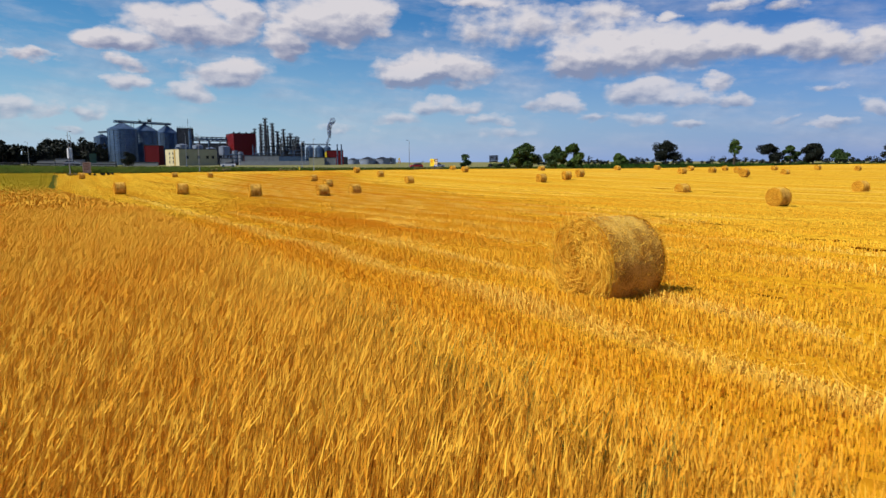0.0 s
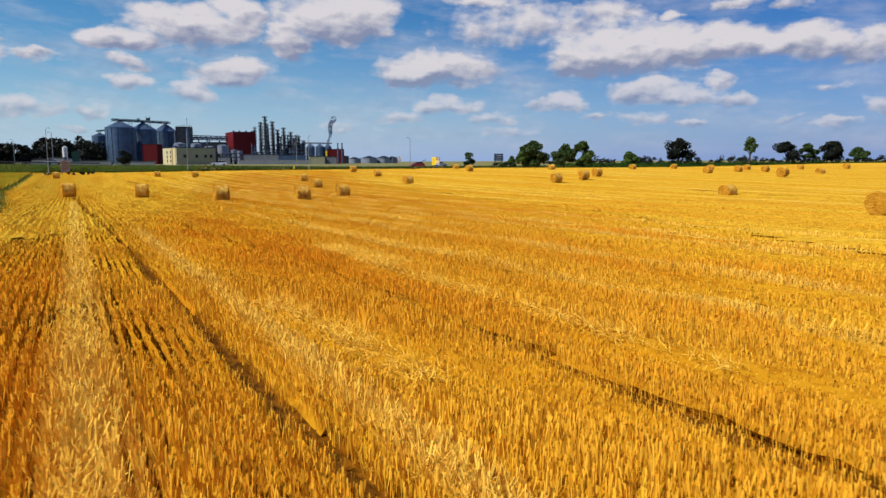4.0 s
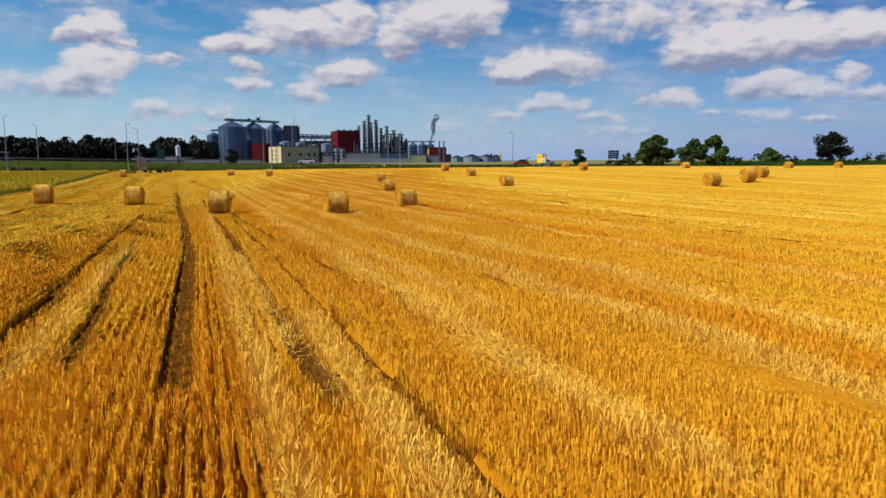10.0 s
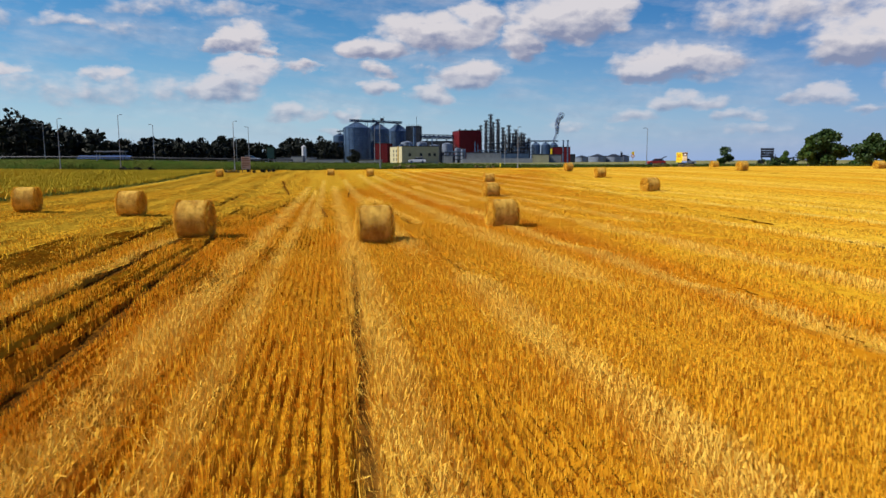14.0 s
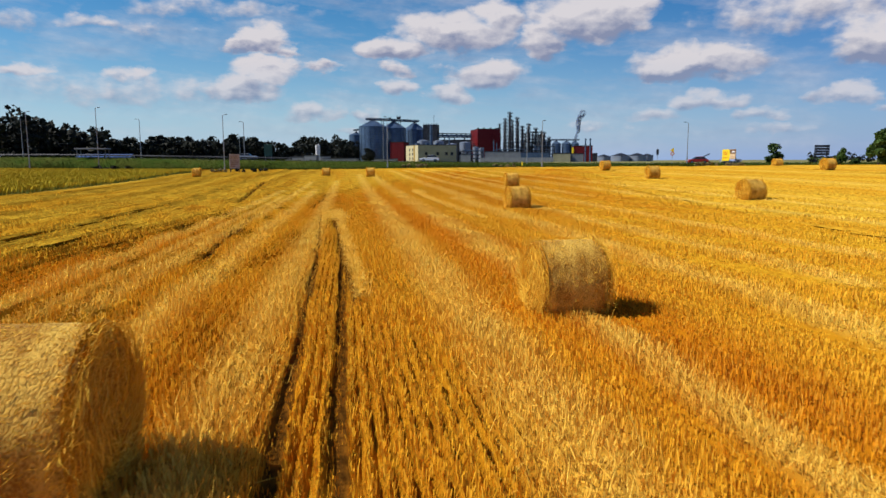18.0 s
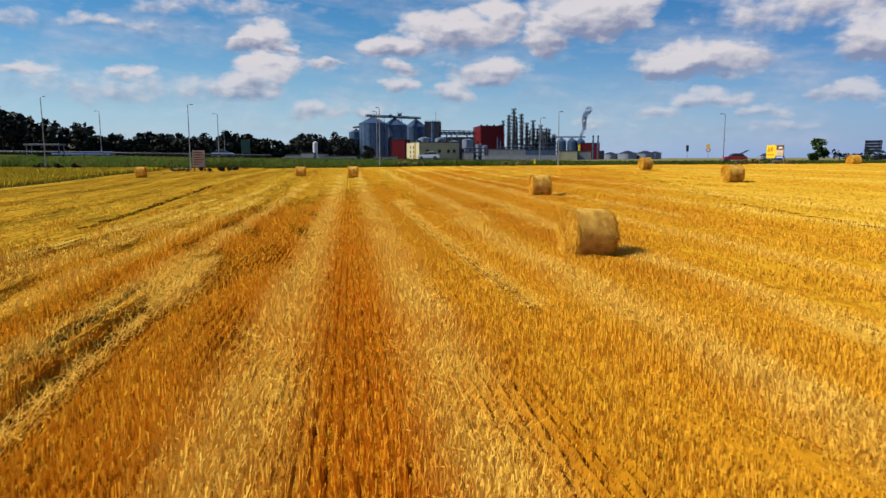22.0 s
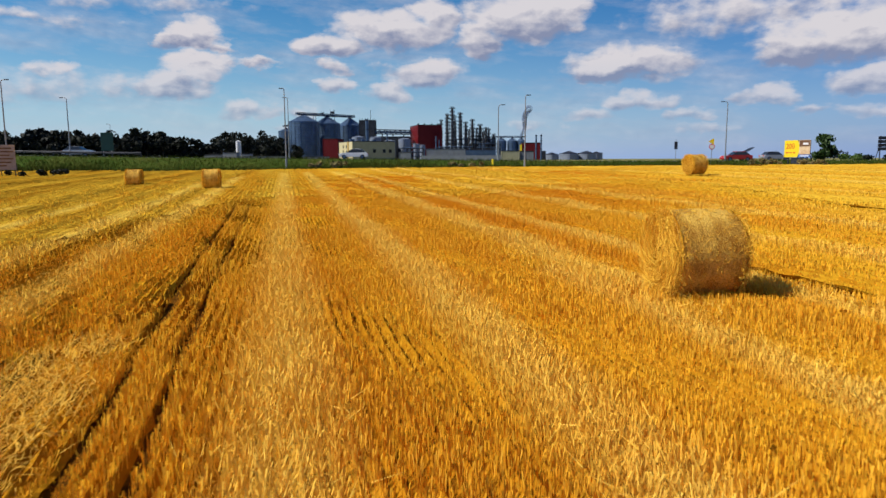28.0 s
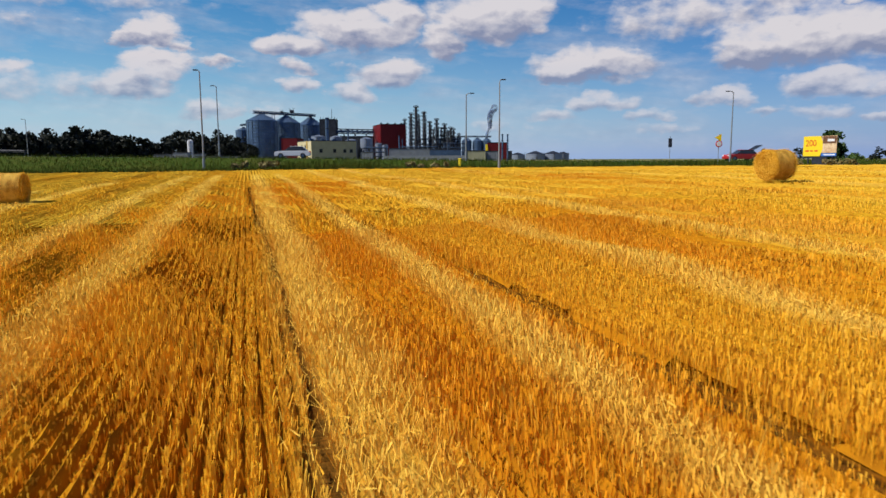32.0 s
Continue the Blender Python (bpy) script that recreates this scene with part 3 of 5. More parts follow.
        w = way.cross(Vector((rng.uniform(-1, 1), rng.uniform(-1, 1), rng.uniform(-1, 1)))).normalized() * (rng.uniform(0.0016, 0.0032) if u < 0.72 else rng.uniform(0.0016, 0.0032))
        vs += [p - w, p + w, p + way + w * 0.6, p + way - w * 0.6]
    ls = quads("loose_straw", np.array([tuple(v) for v in vs]), LOOSE)
    ls.parent, ls["label"], ls["kind"] = e, "loose straw ends round the rims", "stuff"
    return e


# x, y, turn of the axis off square to the rows (degrees), roll round the axis, model
BALES = [
    (-7.32, 17.30, 0.59, 0, 0, 0),
    (-28.26, 77.58, -0.93, 2, 0, 1),
    (-47.38, 119.25, -0.73, -6, 0, 2),
    (-38.20, 98.98, -1.01, 2, -19, 0),
    (-29.30, 70.05, -0.75, -1, 163, 1),
    (-35.60, 68.80, -0.68, -4, 177, 2),
    (-52.86, 73.47, -0.69, 4, -4, 0),
    (-46.31, 74.56, -0.80, -4, -4, 1),
    (-28.19, 106.92, -0.74, 4, 80, 2),
    (-38.78, 132.09, -0.25, -3, 165, 0),
    (-49.88, 155.26, 0.24, 5, 184, 1),
    (-88.23, 145.33, -0.70, 0, 85, 2),
    (-78.86, 143.27, -0.62, 0, 15, 0),
    (-101.91, 133.67, -0.61, 5, -2, 1),
]
BALES += [
    (-8.58, 103.65, -0.34, 1, 192, 2),
    (5.92, 80.04, -0.95, -4, 288, 0),
    (7.38, 55.63, -0.43, -3, 260, 1),
    (22.83, 79.78, -0.63, -4, 162, 2),
    (-4.87, 109.87, -0.06, -6, 290, 0),
    (21.16, 113.32, 0.23, 7, 271, 1),
    (35.16, 138.40, -0.16, -5, 74, 2),
    (-30.73, 174.51, 0.42, -1, 110, 0),
    (-24.57, 148.07, 0.41, 2, 171, 1),
    (16.20, 133.40, 0.20, -2, 200, 2),
    (24.60, 147.40, 0.20, 1, 166, 0),
    (30.00, 150.00, 0.20, 5, 87, 1),
    (35.40, 180.90, 0.15, 4, 77, 2),
    (47.10, 181.90, 0.15, -2, 88, 0),
    (57.90, 184.60, 0.30, -1, 2, 1),
    (62.90, 175.00, 0.20, 3, 180, 2),
    (26.60, 177.00, 0.20, -7, 180, 0),
    (8.60, 169.00, 0.35, 7, 289, 1),
    (20.40, 187.00, 0.30, 3, -2, 2),
    (-2.50, 119.00, 0.10, 2, 268, 0),
    (-8.80, 158.00, 0.40, -5, 288, 1),
    (70.00, 150.00, 0.10, 6, 196, 2),
]
models = []
for i, (x, y, zb, turn, roll, k) in enumerate(BALES):
    m = Matrix.Translation((x, y, zb + R)) @ Matrix.Rotation(ROW + radians(turn), 4, "Z") @ Matrix.Rotation(radians(roll), 4, "X")
    if k >= len(models):
        b = bale_model(k)
        b.matrix_basis = m
        models.append(b)
    else:
        b = copy_thing(models[k], m)
    tagged(b, "round golden straw bale in net wrap lying on stubble", "straw bale", "bales on the field")

# ---- stubble, straw litter, standing crop, verge grass ----
gen = np.random.default_rng(7)
LINE_U = [0, 11.0, 22.8, 31.9, 49.0, 73.0, 115.0, 130.4, 215.0]
LINE_V = [-4, -1.9, 4.5, 9.4, 17.0, 22.3, 29.3, 33.9, 58.0]


def crop_edge(u):
    """The standing crop begins left of this line."""
    return np.interp(u, [0, 40, 110, 220], [0.65, 0.7, -4.6, -5.2])


def blades(x, y, z, h, w, lean=0.25, taper=0.55, top=None):
    """Corner points of upright blades at x, y, z."""
    n = len(x)
    a = gen.uniform(0, 2 * np.pi, n)
    dx, dy = np.cos(a) * w / 2, np.sin(a) * w / 2
    lx, ly = gen.normal(0, lean, n) * h, gen.normal(0, lean, n) * h
    if top is not None:
        lx, ly = lx + top[0] * h, ly + top[1] * h
    p = np.empty((n, 4, 3))
    p[:, 0] = np.stack([x - dx, y - dy, z], -1)
    p[:, 1] = np.stack([x + dx, y + dy, z], -1)
    p[:, 2] = np.stack([x + lx + dx * taper, y + ly + dy * taper, z + h], -1)
    p[:, 3] = np.stack([x + lx - dx * taper, y + ly - dy * taper, z + h], -1)
    return p.reshape(-1, 3)


def scatter(u0, u1, near, far_, density):
    """Points in a strip on both sides of the flight line, in field coordinates."""
    n = int((u1 - u0) * 2 * (far_ - near) * density)
    u = gen.uniform(u0, u1, n)
    s = (gen.uniform(near, far_, n) + gen.normal(0, 0.10, n) * far_ * (near > 0)) * gen.choice((-1, 1), n)
    return u, np.interp(u, LINE_U, LINE_V) + s


def on_track(v, u):
    """1 in the middle of a wheel track, 0 past its shoulders."""
    k = np.zeros(len(v))
    for va, vb, w, u0, u1 in TRACKS:
        q = np.flatnonzero((u > u0) & (u < u1) & (np.abs(v - (va + vb) / 2) < abs(va - vb) / 2 + 0.4))
        mid = va + (vb - va) * (u[q] - u0) / (u1 - u0) + 0.05 * np.sin(u[q] * 0.21 + va) + 0.02 * np.sin(u[q] * 1.7 + va)
        k[q] = np.maximum(k[q], step(np.abs(v[q] - mid), w * 1.35, w * 0.8))
    return k


def on_swath(v, u):
    """1 in the middle of a bleached swath, 0 past its edges."""
    k = np.zeros(len(v))
    for v0, w, u0, u1 in PALE:
        q = np.flatnonzero((u > u0) & (u < u1) & (np.abs(v - v0) < w * 1.3 + 0.1))
        k[q] = np.maximum(k[q], step(np.abs(v[q] - v0 - 0.06 * np.sin(u[q] * 0.31 + v0 * 3)), w * 1.3, w * 0.3))
    return k


# trails where the stalks are pressed flat: from, to, place across at both ends, half width
FLATS = [
    (24, 37, 8.3, 8.55, 0.22), (25, 29.5, 5.7, 5.5, 0.3), (32.3, 36.6, 8.9, 8.88, 0.42), (33, 44, 10.7, 10.55, 0.3), (80, 103, 21.75, 21.0, 0.2), (96, 123, 27.1, 26.7, 0.28),
    (97.5, 103, 21.2, 20.6, 0.55), (119.5, 123.5, 27.2, 27.2, 0.4), (45, 50, 15.8, 16.1, 0.3), (46, 56, 13.5, 13.5, 0.18)]


def on_flat(v, u):
    """1 where the stalks lie flat, in lumps along the trails."""
    k = np.zeros(len(v))
    for u0, u1, va, vb, w in FLATS:
        q = np.flatnonzero((u > u0) & (u < u1) & (np.abs(v - (va + vb) / 2) < abs(va - vb) / 2 + w * 2))
        off = np.abs(v[q] - va - (vb - va) * (u[q] - u0) / (u1 - u0))
        lump = 0.62 + 0.38 * np.sin(u[q] * 2.9 + va) * np.sin(u[q] * 0.83 + 3 * v[q])
        k[q] = np.maximum(k[q], step(off, w * 1.4, w * 0.4) * lump)
    return k


def stubble_patch(u, v, h, w, rows=0.125):
    """Cut stalk tufts, splayed at the top."""
    v = np.round(v / rows) * rows + gen.normal(0, rows * 0.17, len(v))
    x, y = uv(u, v)
    keep = (v > crop_edge(u) + 0.25) & (-EY * x + EX * y < EDGE - 1)
    tr, sw = on_track(v, u), on_swath(v, u)
    keep &= gen.random(len(v)) > np.maximum(0.86 * tr, 0.5 * on_flat(v, u))
    u, v, x, y, tr, sw = u[keep], v[keep], x[keep], y[keep], tr[keep], sw[keep]
    flat = on_flat(v, u)
    hh = h * gen.uniform(0.7, 1.15, len(u)) * (1 - 0.6 * tr) * (1 - 0.6 * flat) * (1 + 0.18 * sw) * (0.85 + 0.3 * np.sin(u * 0.9 + v * 2.1) * np.sin(v * 1.3))
    p = blades(x, y, lay(x, y) - 0.01, hh, w * gen.uniform(0.7, 1.3, len(u)), 0.11 + 0.16 * sw + 0.9 * flat, 1.0).reshape(-1, 4, 3)
    foot, tip = (p[:, 0] + p[:, 1]) / 2, (p[:, 2] + p[:, 3]) / 2
    up = (gen.random(len(u)) < 0.4)[:, None]
    tri = np.stack([np.where(up, p[:, 0], foot), np.where(up, p[:, 1], p[:, 2]), np.where(up, tip, p[:, 3])], 1)
    return tri.reshape(-1, 3)


NEAR = [(13, 146, 0, 4.7, 1280, 0.21, 0.0120), (8, 170, 4.7, 10, 440, 0.20, 0.0180)]
FAR = [(6, 178, 10, 16, 165, 0.20, 0.026), (5, 200, 16, 27, 45, 0.20, 0.034), (0, 210, 27, 60, 5, 0.19, 0.04), (146, 200, 0, 5, 200, 0.20, 0.024), (172, 200, 5, 11, 80, 0.19, 0.03)]
pts = np.concatenate([stubble_patch(*scatter(a, b, c, d, e), h, w) for a, b, c, d, e, h, w in NEAR])
tagged(quads("stubble", pts, STUBBLE, 3), "short cut golden stubble in drill rows on the field", "stubble", kind="stuff")
pts = np.concatenate([stubble_patch(*scatter(a, b, c, d, e), h, w) for a, b, c, d, e, h, w in FAR])
tagged(quads("stubble", pts, TUFTS, 3), "golden stubble over the wide outer field", "stubble", kind="stuff")


def stem_bed(u_step, v_step, u_span, near, far_, mat, label, low, deep):
    """The stems close into ridges along the drill rows, cut through by the wheel tracks, heaped under the swaths."""
    us = np.arange(u_span[0], u_span[1], u_step)
    vs_ = np.arange(-26, 300 if far_ > 100 else 84, v_step)
    cu, cv = np.meshgrid(us, vs_)
    side = np.abs(cv - np.interp(cu, LINE_U, LINE_V))
    rim = (side > near - u_step) & (side < far_) & (cv > crop_edge(cu) + 0.2)
    ids = np.full(cu.shape, -1)
    ids[rim] = np.arange(rim.sum())
    cu, cv = cu[rim], cv[rim]
    phase = np.cos(2 * np.pi * cv / (0.125 if v_step < 0.1 else 0.25))
    ragged = 1 + 0.5 * np.sin(cv * 1.7 + 2 * np.sin(cu * 0.05)) * np.sin(cv * 0.43)
    tr, sw = (on_track(cv, cu), on_swath(cv, cu)) if far_ < 100 else (np.zeros(len(cu)), np.zeros(len(cu)))
    top = low + deep * phase * ragged * (1 - 0.5 * sw) + 0.008 * sw + 0.012 * np.sin(cv * 2.3 + np.sin(cu * 0.11) * 2) + gen.normal(0, 0.016, len(cu))
    top = top * (1 - tr) + 0.012 * tr
    x, y = uv(cu + gen.normal(0, u_step * 0.15, len(cu)), cv + gen.normal(0, 0.010, len(cu)))
    z = (lay if far_ < 30 else land)(x, y) + np.maximum(top, 0.006)
    keep = (-EY * x + EX * y < EDGE - 0.6) & (tr < 0.55)
    fc = np.stack([ids[:-1, :-1], ids[:-1, 1:], ids[1:, 1:], ids[1:, :-1]], -1).reshape(-1, 4)
    fc = fc[(fc >= 0).all(1)]
    fc = fc[keep[fc].all(1)]
    bed = quads("stubble_bed", np.stack([x, y, z], -1)[fc.reshape(-1)], mat)
    return tagged(bed, label, "stubble", kind="stuff")


stem_bed(0.30, 0.0625, (6, 152), -1, 6.0, SHADED_STEMS, "dense lower stems of the stubble along the drill rows", 0.050, 0.042)
stem_bed(0.55, 0.0625, (2, 176), 5.8, 14, SHADED_TOPS, "close rows of golden stubble stems", 0.062, 0.036)
stem_bed(1.6, 0.125, (-10, 210), 13.6, 40, SHADED_COVER, "golden stubble tops in rows", 0.11, 0.024)
stem_bed(3.0, 0.125, (-26, 240), 39, 400, SHADED_COVER, "closed cover of golden stubble tops over the outer field", 0.13, 0.024)
stem_bed(1.6, 0.125, (151, 210), -1, 14.4, SHADED_COVER, "rows of stubble towards the end of the field", 0.10, 0.024)

# straw that the combine left lying in lines
lit = []
for v0, w, u0, u1 in PALE:
    n = int((u1 - u0) * w * 600)
    u = gen.uniform(u0 - 2, u1 + 2, n)
    v = v0 + gen.normal(0, w * 0.5, n) + 0.06 * np.sin(u * 0.31 + v0 * 3)
    s = np.abs(v - np.interp(u, LINE_U, LINE_V))
    clump = 0.5 + 0.5 * np.sin(u * 1.7 + v0 * 5) * np.sin(u * 0.37 + v0)
    keep = (gen.random(n) < np.clip(1.3 - s / 12, 0.06, 1) * (0.45 + 0.55 * clump)) & (s < 26) & (v > crop_edge(u) + 0.3)
    lit.append((u[keep], v[keep]))
u, v = np.concatenate([a for a, b in lit]), np.concatenate([b for a, b in lit])
# tangled straw on the flattened trails
for u0, u1, va, vb, w in FLATS:
    n = int((u1 - u0) * w * 1700)
    uu = gen.uniform(u0, u1, n)
    vv = va + (vb - va) * (uu - u0) / (u1 - u0) + gen.normal(0, w * 0.7, n)
    q = on_flat(vv, uu) > gen.uniform(0.05, 0.7, n)
    u, v = np.concatenate([u, uu[q]]), np.concatenate([v, vv[q]])
x, y = uv(u, v)
n = len(x)
z = lay(x, y) + gen.uniform(0.05, 0.2, n)
ln, wd = gen.uniform(0.08, 0.24, n), gen.uniform(0.002, 0.0042, n)
an = gen.normal(ROW + np.pi / 2, 0.9, n)
dx, dy, dz = np.cos(an) * ln, np.sin(an) * ln, gen.normal(0.15, 0.55, n) * ln
sx, sy, sz = -np.sin(an) * wd, np.cos(an) * wd, gen.normal(0, 0.6, n) * wd
p = np.empty((n, 3, 3))
p[:, 0] = np.stack([x - sx, y - sy, z - sz], -1)
p[:, 1] = np.stack([x + sx, y + sy, z + sz], -1)
p[:, 2] = np.stack([x + dx, y + dy, z + dz], -1)
LITTER = material("bleached straw litter", (0.88, 0.56, 0.09), 0.75, other=(0.74, 0.36, 0.025), scale=1.5, fine_scale=12.0, bump=0, random=0.75, island=True, spec=0.04)
tagged(quads("straw_litter", p.reshape(-1, 3), LITTER, 3), "pale loose straw lying in lines on the stubble", "straw", kind="stuff")

# standing crop: ripe near the start, greener towards the road
RIPE = material("ripe standing crop", (0.82, 0.51, 0.06), 0.7, other=(0.68, 0.265, 0.013), scale=0.45, fine_scale=6.0, bump=0, random=0.5, island=True, spec=0.04, spread=0.16)
GREENER = material("half-ripe standing crop", (0.66, 0.45, 0.035), 0.75, other=(0.36, 0.31, 0.02), scale=0.05, fine_scale=0.6, bump=0, random=0.35, island=True, spec=0.04)
n = 230000
u, d = gen.uniform(4, 40, n), gen.uniform(0, 9, n)
v = crop_edge(u) - d
x, y = uv(u, v)
h = 0.62 * gen.uniform(0.8, 1.15, n) * (1 - 0.25 * np.exp(-d / 0.2))
bend = (0.10, 0.16)
stalk = blades(x, y, lay(x, y), h, np.full(n, 0.005), 0.09, 0.6, bend).reshape(n, 4, 3)
tips = stalk[:, 2:].mean(1)
stalk = np.stack([stalk[:, 0], stalk[:, 1], tips], 1).reshape(-1, 3)
head = blades(tips[:, 0], tips[:, 1], tips[:, 2] - 0.02, gen.uniform(0.07, 0.13, n), np.full(n, 0.0075), 0.30, 0.25, (0.2, 0.3)).reshape(n, 4, 3)
head = np.stack([head[:, 0], head[:, 1], head[:, 2:].mean(1)], 1).reshape(-1, 3)
n2 = 110000
u2 = gen.uniform(5, 198, n2)
v2 = crop_edge(u2) - gen.uniform(0, 1, n2) ** 1.5 * 48
x2, y2 = uv(u2, v2)
keep = ~((u2 < 40) & (v2 > -7)) & (-EY * x2 + EX * y2 < EDGE - 3)
x2, y2 = x2[keep], y2[keep]
tuft = blades(x2, y2, lay(x2, y2), 0.62 * gen.uniform(0.92, 1.06, len(x2)), gen.uniform(0.06, 0.13, len(x2)), 0.12, 0.7, bend).reshape(-1, 4, 3)
riper = (u2[keep] + gen.normal(0, 14, len(x2))) < 95
tagged(quads("standing_barley", np.concatenate([stalk, head]), RIPE, 3), "ripe orange-gold standing grain at the uncut edge", "grain crop", kind="stuff")
tagged(quads("standing_barley", tuft[riper].reshape(-1, 3), RIPE), "ripe gold standing grain further along the uncut strip", "grain crop", kind="stuff")
tagged(quads("standing_barley", tuft[~riper].reshape(-1, 3), GREENER), "uncut yellow-green grain strip beside the stubble", "grain crop", kind="stuff")

# weeds along the foot of the crop edge
WEED = material("green edge weeds", (0.10, 0.17, 0.03), 0.8, other=(0.22, 0.22, 0.05), scale=0.6, fine_scale=6, bump=0, random=0.5, island=True, spec=0.04)
n = 9000
u = np.concatenate([gen.uniform(12, 60, n // 2), gen.uniform(60, 190, n // 2)])
v = crop_edge(u) + gen.normal(0.1, 0.16, n) * np.where(u > 60, 2.2, 1)
x, y = uv(u, v)
dens = gen.random(n) < np.where(u > 60, 0.9, 0.35 + 0.4 * np.sin(u * 0.45))
tagged(quads("edge_weeds", blades(x[dens], y[dens], land(x[dens], y[dens]), gen.uniform(0.2, 0.5, dens.sum()), np.where(u[dens] > 60, 0.07, 0.014), 0.35, 0.3), WEED), "green weeds along the foot of the uncut grain", "weeds", kind="stuff")

# rough grass on the road bank
BANK = material("bank grass", (0.028, 0.062, 0.007), 0.85, other=(0.085, 0.085, 0.014), scale=0.12, fine_scale=1.5, bump=0, random=0.45, island=True, spec=0.04, spread=0.2)
n = 90000
a, b = gen.uniform(-150, 190, n), EDGE + np.abs(gen.normal(0, 5.5, n)) - 0.6
x, y = EX * a - EY * b, EY * a + EX * b
h = gen.uniform(0.12, 0.38, n) * (1 + 0.8 * (np.sin(a * 0.23) * np.sin(a * 0.071 + 1) > 0.35) * (b < EDGE + 5))
tagged(quads("bank_grass", blades(x, y, land(x, y), h, gen.uniform(0.03, 0.08, n), 0.3, 0.3), BANK), "rough green and straw-dry grass on the road bank", "grass", kind="stuff")

# ---- the distillery and grain works behind the road ----
WORKS = Matrix.Translation((-52.5, 124.1, 0.4)) @ Matrix.Rotation(radians(21.33), 4, "Z")


def works(name, x, y, label, category, group="", turn=0.0, z=0.0):
    return thing(name, WORKS @ Matrix.Translation((x, y, z)) @ Matrix.Rotation(radians(turn), 4, "Z"), label, category, group)


def corrugated(r, z0, z1, bands, n=40, ridge=0.12):
    bm = bmesh.new()
    rings = []
    for i in range(bands * 2 + 1):
        rr = r + (ridge if i % 2 else 0)
        z = z0 + (z1 - z0) * i / (bands * 2)
        rings.append([bm.verts.new((rr * math.cos(2 * math.pi * j / n), rr * math.sin(2 * math.pi * j / n), z)) for j in range(n)])
    for p, q in zip(rings, rings[1:]):
        for j in range(n):
            bm.faces.new((p[j], p[(j + 1) % n], q[(j + 1) % n], q[j]))
    return bm


def silo(x, y, r, h, peak, group="grain silos"):
    e = works("grain_silo", x, y, "corrugated galvanised grain silo with a conical roof", "silo", group)
    part("shell", corrugated(r, 0, h, 14, ridge=r * 0.012), STEEL, e, smooth=False)
    bm = bmesh.new()
    bmesh.ops.create_cone(bm, segments=32, radius1=r * 1.03, radius2=r * 0.10, depth=peak - h, cap_ends=True, matrix=Matrix.Translation((0, 0, (peak + h) / 2)))
    roof = part("roof", bm, STEEL, e)
    bm = bmesh.new()
    rod(bm, (0, 0, peak - 0.2), (0, 0, peak + r * 0.08), r * 0.11, n=12)
    part("vent_cap", bm, DARKSTEEL, roof)
    for k in range(16):
        a = 2 * math.pi * k / 16
        bm = bmesh.new()
        box(bm, r * 1.015 * math.cos(a), r * 1.015 * math.sin(a), 0, r * 0.03, r * 0.03, h, rz=a)
        part("stiffener", bm, STEEL, e)
    bm = bmesh.new()
    for k in range(12):
        a = 2 * math.pi * k / 12
        rod(bm, (r * math.cos(a), r * math.sin(a), h + 0.1), (r * 0.12 * math.cos(a), r * 0.12 * math.sin(a), peak + 0.1), r * 0.012, n=4)
    part("roof_ribs", bm, STEEL, e)
    return e


for q in ((-164.4, 620, 13.7, 36.1, 42.2), (-149.0, 650, 12.7, 35.7, 42.6), (-132.1, 680, 12.2, 35.1, 42.9), (-198.4, 680, 8.0, 30.1, 32.9)):
    silo(*q)
for q in ((21.7, 620, 4.4, 17.4, 20.4), (31.5, 620, 4.4, 17.4, 20.4), (39.8, 620, 3.9, 17.4, 20.4), (11.5, 632, 4.4, 17.4, 20.4)):
    silo(*q, group="small silos")


def truss(name, a, b, wide, deep, label, legs=(), ground=0.0):
    """A lattice bridge from a to b, on legs at the given shares of its length."""
    a, b = Vector(a), Vector(b)
    e = works(name, 0, 0, label, "conveyor")
    d = (b - a)
    across = Vector((-d.y, d.x, 0)).normalized() * wide / 2
    up = Vector((0, 0, deep))
    bm = bmesh.new()
    n = max(4, int(d.length / deep / 1.2))
    for s in (-1, 1):
        for o in (0, 1):
            rod(bm, a + across * s + up * o, b + across * s + up * o, deep * 0.09, n=4)
        for i in range(n):
            p, q = a + d * (i / n) + across * s, a + d * ((i + 1) / n) + across * s
            rod(bm, p, q + up, deep * 0.05, n=4)
            rod(bm, q, q + up, deep * 0.05, n=4)
    part("lattice", bm, DARKSTEEL, e)
    bm = bmesh.new()
    m = look((a + b) / 2 + up * 0.45, b + up * 0.45)
    bmesh.ops.create_cube(bm, size=1, matrix=m @ Matrix.Diagonal((wide * 0.7, deep * 0.5, d.length, 1)))
    part("belt_housing", bm, STEEL, e)
    for k in legs:
        p = a + d * k
        bm = bmesh.new()
        for s in (-1, 1):
            rod(bm, p + across * s, (p.x + across.x * s * 1.8, p.y + across.y * s * 1.8, ground), deep * 0.12, n=6)
        part("leg", bm, DARKSTEEL, e)
    return e


truss("overhead_conveyor", (-171, 618, 42.8), (-128, 682, 43.6), 3.0, 2.2, "steel lattice conveyor bridge across the silo tops", (0.3, 0.62), 30)
truss("overhead_conveyor", (12, 620, 20.8), (44, 620, 20.6), 2.0, 1.3, "steel lattice conveyor bridge over small silos", (0.25, 0.6), 4)
truss("overhead_conveyor", (-201, 678, 34.5), (-180, 650, 34.5), 1.6, 1.5, "short steel catwalk beside the small silo", (0.2,), 20)


